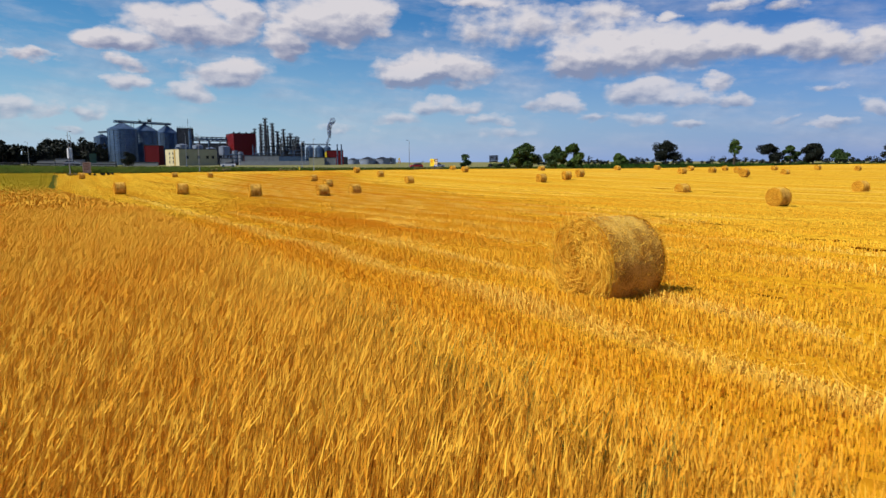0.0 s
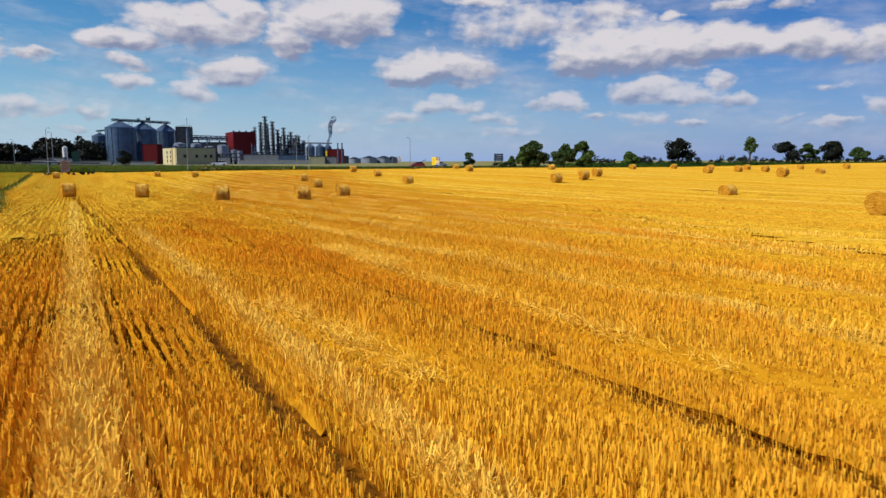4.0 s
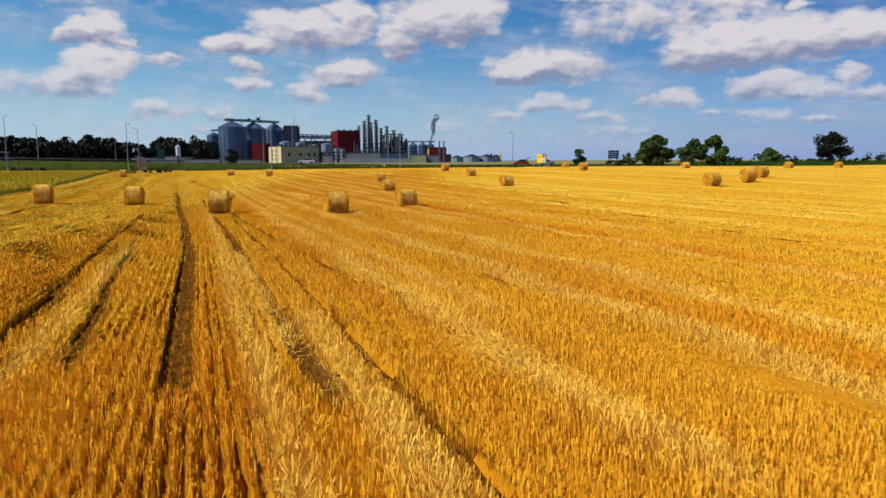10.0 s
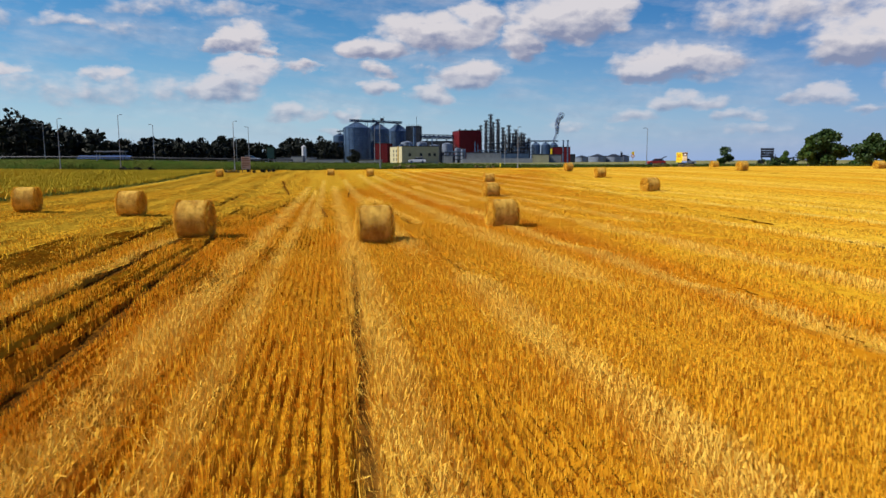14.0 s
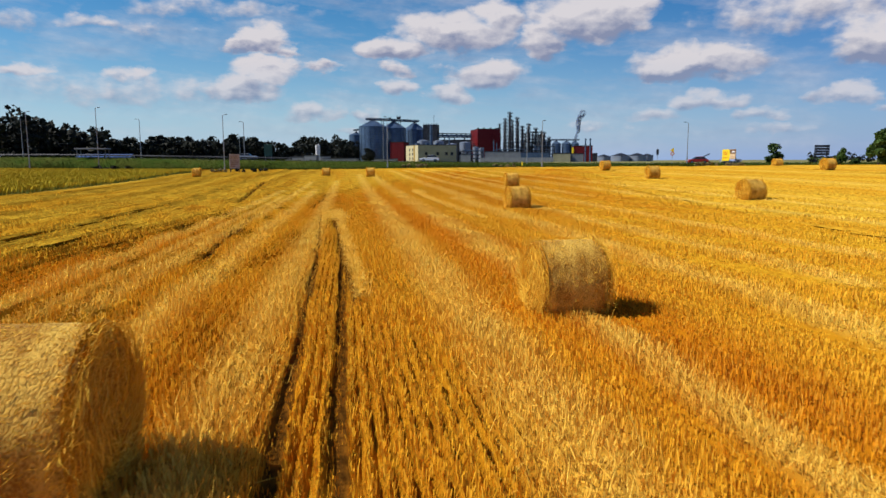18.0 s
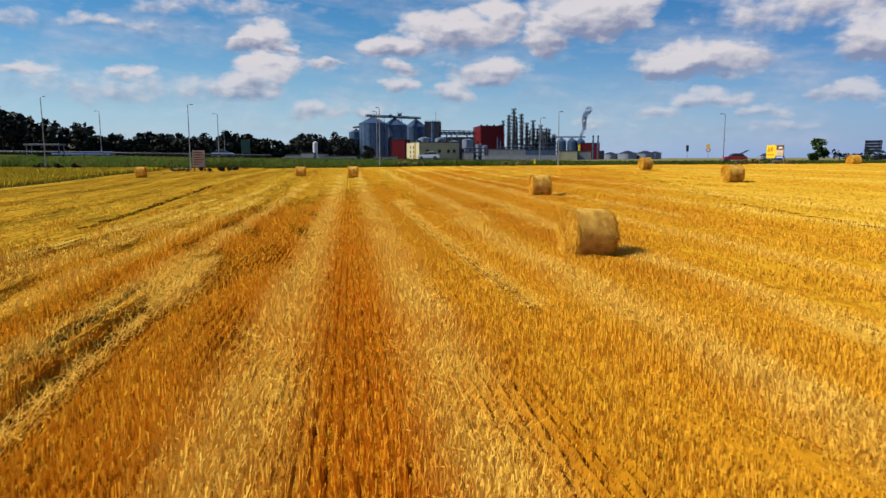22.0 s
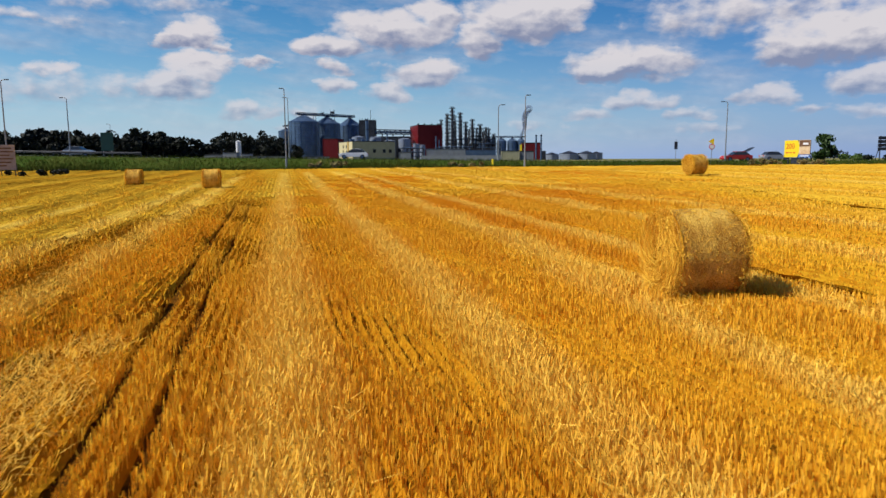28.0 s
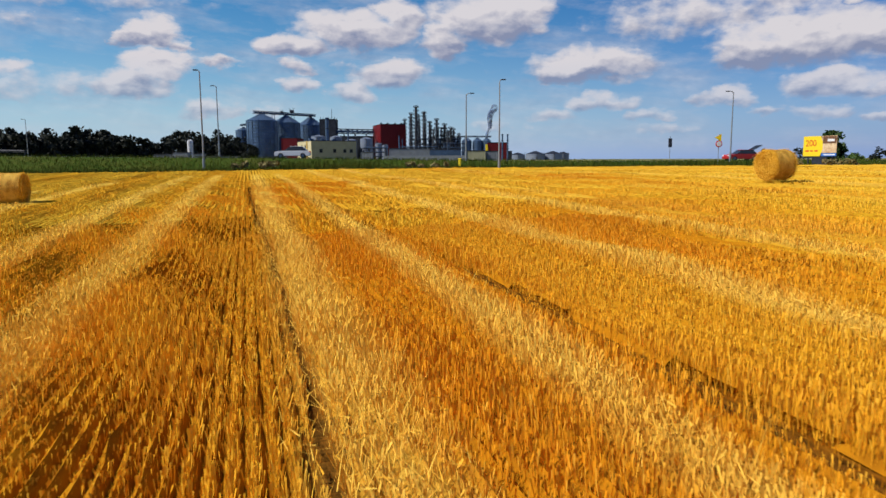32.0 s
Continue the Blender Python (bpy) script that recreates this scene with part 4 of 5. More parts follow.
def headhouse(x, y, z, s):
    e = works("conveyor_head", x, y, "boxy conveyor drive house on the silo bridge", "machinery", z=z)
    bm = bmesh.new()
    box(bm, 0, 0, 0, s, s, s * 0.8, 0.1)
    part("cabin", bm, DARKSTEEL, e)
    bm = bmesh.new()
    for k in (-1, 1):
        rod(bm, (k * s * 0.5, -s * 0.5, s * 0.8), (k * s * 0.5, -s * 0.5, s * 1.3), 0.12, n=4)
        rod(bm, (k * s * 0.5, s * 0.5, s * 0.8), (k * s * 0.5, s * 0.5, s * 1.3), 0.12, n=4)
    part("rail", bm, DARKSTEEL, e)


headhouse(-144.5, 655, 45.2, 3.6)
headhouse(-152, 645, 44.6, 2.2)


def cladding(bm, w, d, h, step_=1.0, proud=0.12):
    """Upright sheet ribs on the four sides of a block."""
    n = max(2, int(w / step_))
    for i in range(n + 1):
        for s in (-1, 1):
            box(bm, -w / 2 + w * i / n, s * (d / 2 + proud / 2), 0, step_ * 0.3, proud, h)
    n = max(2, int(d / step_))
    for i in range(n + 1):
        for s in (-1, 1):
            box(bm, s * (w / 2 + proud / 2), -d / 2 + d * i / n, 0, proud, step_ * 0.3, h)
    return bm


def block(name, x, y, w, d, h, mat, label, category="building", turn=0.0, z=0.0, ribs=2.0, roof=0.5, windows=(), doors=()):
    """A works building: walls, sheet ribs, roof with its edge, windows (side, along, height, w, h)."""
    e = works(name, x, y, label, category, turn=turn, z=z)
    bm = bmesh.new()
    box(bm, 0, 0, 0, w, d, h)
    wall = part("wall", bm, mat, e)
    if ribs:
        part("sheet_ribs", cladding(bmesh.new(), w, d, h, ribs), mat, e)
    bm = bmesh.new()
    box(bm, 0, 0, h, w + 0.5, d + 0.5, roof, 0.08)
    part("roof", bm, DARKSTEEL, e)
    for side, al, hz, ww, hh in windows:
        bm = bmesh.new()
        if side == "front":
            box(bm, al, -d / 2 - 0.10, hz, ww, 0.30, hh)
        else:
            box(bm, -w / 2 - 0.10, al, hz, 0.30, ww, hh)
        win = part("window", bm, BLACK, e, "dark window")
        bm = bmesh.new()
        if side == "front":
            box(bm, al, -d / 2 - 0.22, hz - 0.25, ww + 0.4, 0.5, 0.22)
        else:
            box(bm, -w / 2 - 0.22, al, hz - 0.25, 0.5, ww + 0.4, 0.22)
        part("sill", bm, CONCRETE, win)
    return e


OCHRE = material("ochre render", (0.42, 0.27, 0.06), 0.8, vary=0.15)
# the cream and olive office block by the road
ox, oy, ang = -83.2, 430.0, math.degrees(math.atan2(15, 26.4))
off = block("office_building", -83.2 + 15.2 * math.cos(radians(ang)) - 14 * math.sin(radians(ang)), 430 + 15.2 * math.sin(radians(ang)) + 14 * math.cos(radians(ang)),
            30.4, 28, 12.6, OLIVE, "olive-grey office block with a cream gable and small dark windows", turn=ang, ribs=0,
            windows=[("front", q, 5.4, 2.0, 2.2) for q in (-9.0, 0.2, 7.2, 11.6)] + [("side", q, z_, 1.8, 1.6) for q in (-2, 5) for z_ in (2.2, 5.4, 8.8)])
bm = bmesh.new()
box(bm, -15.2 - 0.06, 0, 0, 0.08, 28, 12.6)
part("gable_render", bm, CREAM, off, "cream rendered end wall")
bm = bmesh.new()
box(bm, -15.3, -5.5, 0, 0.5, 2.2, 12.8)
part("stair_strip", bm, OCHRE, off, "ochre strip on the gable")
for q, s in ((-10, 3.0), (-2, 2.2), (6, 2.6)):
    bm = bmesh.new()
    box(bm, q, 2, 13.1, s, s * 0.8, 1.5, 0.1)
    part("roof_unit", bm, STEEL, off, "grey rooftop fan unit")

block("red_annex", -127.0, 575, 12.4, 26, 18.5, REDCLAD, "red sheet-clad annex between grain silos")
rb = block("boiler_house", -50.7, 640, 22.6, 36.0, 32.5, REDCLAD, "tall red sheet-clad boiler house with a dark sloping roof", turn=17.0, ribs=2.5)
bm = bmesh.new()
for q in (-9, -3, 4, 10):
    box(bm, q, -8, 32.9, 1.6, 1.6, 1.6, 0.1)
part("roof_vents", bm, DARKSTEEL, rb)
tw = block("elevator_tower", -107.0, 640, 14.4, 14, 37.8, DARKSTEEL, "dark steel-clad elevator tower with rails on top", "tower", ribs=1.6)
for i in range(6):
    for j in (-1, 1):
        part("rail_post", rod(bmesh.new(), (-6.5 + 2.6 * i, 6.5 * j, 38.2), (-6.5 + 2.6 * i, 6.5 * j, 40.2), 0.18, n=4), DARKSTEEL, tw)
part("mast", rod(bmesh.new(), (3, 0, 38), (3, 0, 48), 0.2, n=5), DARKSTEEL, tw)
gl = truss("covered_gallery", (-100, 640, 25.5), (-66, 648, 25.0), 4.0, 4.0, "dark covered conveyor gallery on steel legs", (0.2, 0.5, 0.8))
block("process_hall", -82, 634, 33, 12, 22.0, DARKSTEEL, "dark process hall with pipe bridges", ribs=3.0)


def tank(x, y, r, h, mat, label, dome=0.12, group="tanks", bands=5, lid=None):
    e = works("storage_tank", x, y, label, "tank", group)
    part("shell", corrugated(r, 0, h, bands, 28, r * 0.012), mat, e)
    bm = bmesh.new()
    bmesh.ops.create_cone(bm, segments=28, radius1=r * 1.02, radius2=r * 0.12, depth=r * dome * 2, cap_ends=True, matrix=Matrix.Translation((0, 0, h + r * dome)))
    part("roof", bm, lid or mat, e)
    bm = bmesh.new()
    for k in range(14):
        a = 2 * math.pi * k / 14
        rod(bm, (r * math.cos(a), r * math.sin(a), h), (r * math.cos(a), r * math.sin(a), h + 1.1), 0.07, n=4)
    part("rail", bm, DARKSTEEL, e)
    bm = bmesh.new()
    for s in (-0.3, 0.3):
        rod(bm, (s, -r - 0.25, 0), (s, -r - 0.25, h + 1), 0.08, n=4)
    part("ladder", bm, DARKSTEEL, e)


for q in ((-88.0, 480, 4.8, 17.0), (-75.4, 480, 4.2, 16.7), (-66.2, 490, 4.1, 14.6), (-55.1, 490, 4.5, 15.7), (-46, 486, 2.4, 12), (-41, 482, 2.0, 11)):
    tank(*q, PALESTEEL, "upright galvanised storage tank behind the office", group="process tanks")
for q in ((66.0, 600, 6.6, 4.6), (80.5, 592, 8.4, 5.2), (97.0, 600, 8.6, 5.2), (108.0, 612, 5.6, 5.6)):
    tank(*q, PALESTEEL, "low wide storage tank with a dark shallow cone roof", 0.15, "low tanks", 3, DARKSTEEL)
tank(-159.9, 430, 1.7, 13.0, WHITE, "slim white upright tank among low sheds", 0.3, "white tank", 4)


def stack(x, y, r, h, mat=STEEL):
    e = works("chimney", x, y, "slim steel chimney with collars", "chimney", "chimneys")
    bm = bmesh.new()
    rod(bm, (0, 0, 0), (0, 0, h), r, r * 0.9, 14)
    part("flue", bm, mat, e, smooth=False)
    for k in (0.45, 0.75, 0.97):
        bm = bmesh.new()
        rod(bm, (0, 0, h * k - 0.25), (0, 0, h * k + 0.25), r * 1.25, n=14)
        part("collar", bm, DARKSTEEL, e)


for q in ((-79.9, 470, 1.2, 29.5), (-65.4, 470, 0.6, 21.4), (37.6, 430, 0.55, 16.5), (40.9, 430, 0.55, 16.5), (-30, 466, 0.5, 17), (-28, 470, 0.4, 15)):
    stack(*q)


def column(x, h, y, r, seed):
    """A distillation column: vessel, rings of platforms with rails, ladder, pipe, crown."""
    rng = random.Random(seed)
    e = works("distillation_column", x, y, "tall steel distillation column with platforms and pipework", "column", "distillation columns")
    bm = bmesh.new()
    rod(bm, (0, 0, 0), (0, 0, h * 0.62), r, r, 12)
    rod(bm, (0, 0, h * 0.62), (0, 0, h - 1.5), r * 0.85, r * 0.8, 12)
    bmesh.ops.create_uvsphere(bm, u_segments=12, v_segments=6, radius=r * 0.85, matrix=Matrix.Translation((0, 0, h - 1.5)))
    part("vessel", bm, COLUMNSTEEL, e)
    n = max(4, int(h / 3.6))
    for i in range(1, n + 1):
        z = h * (0.12 + 0.86 * i / n) + rng.uniform(-0.6, 0.3)
        a0 = rng.uniform(0, 6.28)
        bm = bmesh.new()
        rod(bm, (0, 0, z - 0.35), (0, 0, z + 0.15), r * rng.uniform(1.7, 2.3), n=10)
        pf = part("platform", bm, DARKSTEEL, e)
        bm = bmesh.new()
        for k in range(10):
            a = a0 + 2 * math.pi * k / 10
            rod(bm, (r * 1.7 * math.cos(a), r * 1.7 * math.sin(a), z), (r * 1.7 * math.cos(a), r * 1.7 * math.sin(a), z + 1.1), 0.11, n=4)
        for k in range(10):
            a, b = a0 + 2 * math.pi * k / 10, a0 + 2 * math.pi * (k + 1) / 10
            rod(bm, (r * 1.7 * math.cos(a), r * 1.7 * math.sin(a), z + 1.1), (r * 1.7 * math.cos(b), r * 1.7 * math.sin(b), z + 1.1), 0.13, n=4)
        part("rail", bm, DARKSTEEL, pf)
    for k in range(4):
        a = rng.uniform(0, 6.28)
        px, py = r * 1.45 * math.cos(a), r * 1.45 * math.sin(a)
        bm = bmesh.new()
        rod(bm, (px, py, 0), (px, py, h * rng.uniform(0.7, 0.95)), r * 0.22, n=6)
        part("pipe", bm, COLUMNSTEEL, e)
    bm = bmesh.new()
    rod(bm, (0, 0, h - 1.6), (0, 0, h + 1.2), 0.12, n=5)
    rod(bm, (r * 0.5, 0, h - 1.6), (r * 0.5, 0, h + 0.4), 0.1, n=5)
    part("vent_pipes", bm, DARKSTEEL, e)


for i, q in enumerate(((-28.0, 41.3, 600, 1.15), (-23.5, 47.1, 600, 1.3), (-16.8, 43.0, 610, 1.25), (-36.3, 38.9, 650, 1.0), (-11.8, 34.3, 615, 1.15), (-5.5, 35.9, 600, 1.25),
                       (1.5, 31.8, 605, 1.35), (7.0, 28.6, 600, 1.25), (9.8, 28.5, 620, 1.0), (14.2, 23.6, 610, 1.1), (-21.7, 40.1, 620, 0.8), (-1.5, 29.3, 615, 0.8), (4.5, 26, 596, 0.8), (-8.5, 27, 596, 0.8))):
    column(*q, i)


def rack(x, y, w, d, h, levels, bays, seed):
    """An open steel frame with floors, pipes and vessels."""
    rng = random.Random(seed)
    e = works("process_rack", x, y, "open dark steel process frame filled with pipes and vessels", "process frame")
    for i in range(bays + 1):
        for s in (-1, 1):
            bm = bmesh.new()
            box(bm, -w / 2 + w * i / bays, s * d / 2, 0, 0.4, 0.4, h)
            part("post", bm, DARKSTEEL, e)
    for k in range(1, levels + 1):
        bm = bmesh.new()
        z = h * k / levels
        for s in (-1, 1):
            box(bm, 0, s * d / 2, z - 0.4, w, 0.3, 0.4)
        for i in range(bays + 1):
            box(bm, -w / 2 + w * i / bays, 0, z - 0.4, 0.3, d, 0.4)
        part("beams", bm, DARKSTEEL, e)
        bm = bmesh.new()
        for j in range(5):
            yy = rng.uniform(-d / 2, d / 2)
            x0, x1 = sorted((rng.uniform(-w / 2, w / 2), rng.uniform(-w / 2, w / 2)))
            rod(bm, (x0, yy, z + 0.3), (x1 + 2, yy, z + 0.3), rng.uniform(0.12, 0.35), n=6)
        part("pipes", bm, STEEL, e)
        for j in range(bays // 2):
            bm = bmesh.new()
            r = rng.uniform(0.5, 1.2)
            cx, cy = rng.uniform(-w / 2, w / 2), rng.uniform(-d / 3, d / 3)
            rod(bm, (cx, cy, z - h / levels + 0.2), (cx, cy, z - 0.6), r, n=10)
            part("vessel", bm, STEEL if rng.random() < 0.5 else DARKSTEEL, e)


rack(-7.2, 612, 46, 14, 19.0, 4, 9, 3)
rack(-20, 560, 30, 8, 11.0, 3, 7, 5)
rack(8, 575, 22, 8, 14.0, 4, 5, 8)
rack(-47, 452, 18, 6, 8.5, 3, 5, 9)
for q in ((-23.1, 470, 27.4, 10, 7.9, CONCRETE), (-1.7, 520, 30.3, 10, 7.8, STEEL), (-49.7, 446, 7.4, 8, 5.5, CONCRETE), (21.5, 445, 11.6, 12, 6.0, OLIVE), (32.3, 452, 9.6, 14, 5.8, CONCRETE), (48, 560, 16, 14, 7.0, DARKSTEEL)):
    block("plant_shed", *q[:5], q[5], "low flat-roofed plant shed with sheet walls", ribs=1.5)
bl = block("red_plant_room", 40.0, 500, 14.4, 12, 12.5, REDCLAD, "small red sheet-clad plant room", ribs=1.2)
bm = bmesh.new()
box(bm, -8.3, -6.6, 6.5, 1.6, 0.4, 5)
part("yellow_panel", bm, YELLOW, bl, "yellow panel on the red wall")
fence = works("boundary_wall", -10.6, 440, "long pale concrete boundary wall of the works", "wall")
for i in range(22):
    bm = bmesh.new()
    box(bm, -26.4 + 2.52 * i, 0, 0, 2.44, 0.3, 3.3)
    part("panel", bm, CONCRETE, fence)
for q in ((-161.4, 420, 9.1, 6, 5.4), (-150.8, 420, 5.9, 6, 4.6), (-175, 424, 14, 6, 4.4), (-138, 415, 26, 5, 3.0), (-108, 415, 24, 4, 2.6), (-295, 480, 36, 8, 6.0), (-250, 470, 30, 8, 5.0), (-215, 450, 20, 8, 5.5)):
    block("yard_shed", *q, CONCRETE, "low pale yard shed before dark trees", ribs=0, roof=0.3)

# the smoke that hangs over the small silos
SMOKE = bpy.data.materials.new("grey smoke")
SMOKE.use_nodes = True
st = SMOKE.node_tree
tr, df, mx = st.nodes.new("ShaderNodeBsdfTransparent"), st.nodes.new("ShaderNodeBsdfDiffuse"), st.nodes.new("ShaderNodeMixShader")
df.inputs[0].default_value = (0.16, 0.20, 0.32, 1)
sn = st.nodes.new("ShaderNodeTexNoise")
sn.inputs["Scale"].default_value = 0.35
sr = st.nodes.new("ShaderNodeMapRange")
sr.inputs[1].default_value, sr.inputs[2].default_value, sr.inputs[4].default_value = 0.32, 0.7, 0.5
stc = st.nodes.new("ShaderNodeTexCoord")
st.links.new(stc.outputs["Object"], sn.inputs[0])
st.links.new(sn.outputs[0], sr.inputs[0])
st.links.new(sr.outputs[0], mx.inputs[0])
st.links.new(tr.outputs[0], mx.inputs[1])
st.links.new(df.outputs[0], mx.inputs[2])
st.links.new(mx.outputs[0], st.nodes["Material Output"].inputs[0])
bm = bmesh.new()
rng = random.Random(2)
for i in range(16):
    f = i / 15
    m = Matrix.Translation((40 + 6 * f + 1.2 * math.sin(f * 7), 620, 23 + 24 * f)) @ Matrix.Diagonal((1.3 + 2.2 * f, 1.2, 2.4 + 1.0 * f, 1))
    bmesh.ops.create_icosphere(bm, subdivisions=2, radius=1.0, matrix=WORKS @ m)
tagged(mesh_ob("smoke_plume", bm, SMOKE, True), "thin grey smoke drifting up above the small silos", "smoke", kind="stuff")

# ---- road, rail, posts, signs ----
def ab(a, b):
    return EX * a - EY * b, EY * a + EX * b


def ribbon(name, a0, a1, b0, b1, lift, mat, step_=4.0, thick=0.08):
    bm = bmesh.new()
    rows = []
    for a in np.arange(a0, a1 + 0.1, step_):
        row = []
        for b in (b0, b1):
            x, y = ab(a, b)
            row.append(bm.verts.new((x, y, float(road_z(a)) + lift)))
        rows.append(row)
    top = [bm.faces.new((p[0], q[0], q[1], p[1])) for p, q in zip(rows, rows[1:])]
    ex = bmesh.ops.extrude_face_region(bm, geom=top)
    bmesh.ops.translate(bm, vec=(0, 0, -thick), verts=[g for g in ex["geom"] if isinstance(g, bmesh.types.BMVert)])
    bmesh.ops.recalc_face_normals(bm, faces=bm.faces)
    return mesh_ob(name, bm, mat)


tagged(ribbon("road", -400, 420, EDGE + 12.5, EDGE + 22, 0.04, ASPHALT), "grey asphalt main road on a low bank", "road", kind="structure")
PAINT = material("worn road paint", (0.7, 0.7, 0.68), 0.7, vary=0.3, scale=1, fine_scale=10)
for b in (EDGE + 12.9, EDGE + 21.4):
    ln = ribbon("road_line", -400, 420, b, b + 0.15, 0.048, PAINT, thick=0.006)
    tagged(ln, "worn white edge line on the road", "road marking", kind="structure")

rail = thing("guard_rail", Matrix.Identity(4), "galvanised steel guard rail along the road", "guard rail")
bm = bmesh.new()
prof = ((0.0, 0.42), (0.06, 0.50), (0.0, 0.57), (0.06, 0.64), (0.0, 0.73))
rows = []
for a in np.arange(-220, -27.9, 4.0):
    row = []
    for o, z in prof:
        x, y = ab(a, EDGE + 11.6 - o)
        row.append(bm.verts.new((x, y, float(road_z(a)) + z)))
    rows.append(row)
for p, q in zip(rows, rows[1:]):
    for i in range(4):
        bm.faces.new((p[i], q[i], q[i + 1], p[i + 1]))
part("beam", bm, DARKSTEEL, rail)
bm = bmesh.new()
box(bm, 0, 0, -0.1, 0.10, 0.14, 0.82)
first = None
for a in np.arange(-220, -27.9, 4.0):
    x, y = ab(a, EDGE + 11.72)
    m = Matrix.Translation((x, y, float(road_z(a))))
    if first is None:
        first = part("rail_post", bm, DARKSTEEL, rail)
        first.matrix_basis = m
    else:
        same("rail_post", first, rail, m)


POLE = material("painted lamp pole", (0.30, 0.32, 0.34), 0.5, 0.3, vary=0.2, scale=2, fine_scale=20, bump=0.05)


def lamp_post(x, y, top, arm=1.4, turn=0.0):
    arm *= 0.4
    z0 = zat(x, y)
    h = top - z0
    e = thing("street_lamp", Matrix.Translation((x, y, z0)) @ Matrix.Rotation(radians(turn), 4, "Z"), "tall grey steel street lamp on the road bank", "street lamp", "lamps along the road")
    bm = bmesh.new()
    rod(bm, (0, 0, -0.2), (0, 0, h - 0.15), 0.10, 0.055, 10)
    part("pole", bm, POLE, e)
    bm = bmesh.new()
    rod(bm, (0, 0, h - 0.2), (arm * 0.4, 0, h - 0.02), 0.05, 0.045, 8)
    rod(bm, (arm * 0.38, 0, h - 0.02), (arm, 0, h + 0.02), 0.045, 0.04, 8)
    part("arm", bm, POLE, e)
    bm = bmesh.new()
    box(bm, arm + 0.2, 0, h - 0.05, 0.5, 0.2, 0.11, 0.03)
    part("lamp_head", bm, DARKSTEEL, e)
    bm = bmesh.new()
    rod(bm, (0, 0, -0.1), (0, 0, 1.1), 0.14, 0.13, 10)
    part("base_sleeve", bm, POLE, e)


for q in ((-101.4, 180.8, 10.3, 0.5, 200), (-117.2, 202.4, 11.5, 1.0, 200), (-78.8, 198.9, 8.7, 1.2, 20), (-72.4, 190.9, 9.1, 0.5, 20), (-49.9, 215.5, 9.3, 1.2, 200),
          (-124.0, 159.2, 10.3, 1.2, 20), (-136.3, 176.4, 10.2, 1.4, 200), (-155.6, 164.8, 10.8, 1.4, 200), (-198.6, 235.1, 10.6, 1.4, 200), (-145.2, 147.8, 11.7, 1.2, 20), (-149.0, 137.0, 10.5, 1.2, 20), (-178, 152, 11, 1.4, 200)):
    lamp_post(*q)

# roadside billboard: yellow half with a price, photo half
bx_, by_ = -41.1, 208.7
bz = zat(bx_, by_)
bbm = Matrix.Translation((bx_, by_, bz)) @ Matrix.Rotation(radians(-51.0), 4, "Z")
bb = thing("billboard", bbm, "yellow roadside billboard with a picture half on timber legs", "billboard")
BW, BH, B0 = 4.4, 2.2, 1.05
bm = bmesh.new()
box(bm, 0, 0.06, B0, BW, 0.10, BH)
part("board", bm, DARKSTEEL, bb)
bm = bmesh.new()
vs = [(-BW / 2, B0), (0.10, B0), (0.42, B0 + BH * 0.35), (0.42, B0 + BH * 0.65), (0.10, B0 + BH), (-BW / 2, B0 + BH)]
bm.faces.new([bm.verts.new((x, -0.004, z)) for x, z in vs])
ex = bmesh.ops.extrude_face_region(bm, geom=bm.faces[:])
bmesh.ops.translate(bm, vec=(0, 0.012, 0), verts=[g for g in ex["geom"] if isinstance(g, bmesh.types.BMVert)])
part("yellow_print", bm, YELLOW, bb, "yellow printed panel")
PHOTO = material("printed picture", (0.42, 0.22, 0.09), 0.5, other=(0.75, 0.60, 0.38), scale=1.2, fine_scale=5, bump=0)
INKDARK = material("dark print", (0.06, 0.035, 0.02), 0.5, other=(0.25, 0.12, 0.06), scale=2.5, fine_scale=9, bump=0)
BLUEINK = material("blue print", (0.05, 0.18, 0.55), 0.5, vary=0.2)
REDINK = material("red print", (0.65, 0.03, 0.02), 0.5, vary=0.1)
bm = bmesh.new()
box(bm, BW * 0.28, 0.004, B0 + 0.35, BW * 0.44, 0.012, BH - 0.35)
part("picture_print", bm, PHOTO, bb, "brown picture print")
bm = bmesh.new()
box(bm, BW * 0.29, -0.002, B0 + BH * 0.62, BW * 0.40, 0.012, BH * 0.36)
part("dark_print", bm, INKDARK, bb, "dark upper half of the picture")
bm = bmesh.new()
box(bm, BW * 0.33, -0.010, B0 + BH * 0.72, BW * 0.2, 0.008, BH * 0.12)
part("pale_print", bm, WHITE, bb)
bm = bmesh.new()
box(bm, 0.0, 0.10, 0.0, BW * 0.45, 0.08, B0 - 0.05)
part("base_panel", bm, DARKSTEEL, bb, "dark panel between the legs")
bm = bmesh.new()
box(bm, BW * 0.28, 0.003, B0, BW * 0.44, 0.012, 0.33)
part("blue_strip", bm, BLUEINK, bb, "blue and white bottom strip")
bm = bmesh.new()
box(bm, BW * 0.30, -0.006, B0 + 0.10, BW * 0.34, 0.008, 0.12)
part("white_bar", bm, WHITE, bb)
cu = bpy.data.curves.new("price_figures", "FONT")
cu.body, cu.size, cu.extrude, cu.align_x = "200", 1.0, 0.004, "CENTER"
cu.materials.append(REDINK)
fo = new("price_figures", cu)
fo.parent, fo.matrix_basis = bb, pose(-1.15, -0.012, B0 + 1.10, 90, 0, 0)
bm = bmesh.new()
for i, w in enumerate((0.5, 0.35, 0.42)):
    box(bm, -1.75 + 0.62 * i + w * 0.2, -0.008, B0 + 0.52, w, 0.008, 0.14)
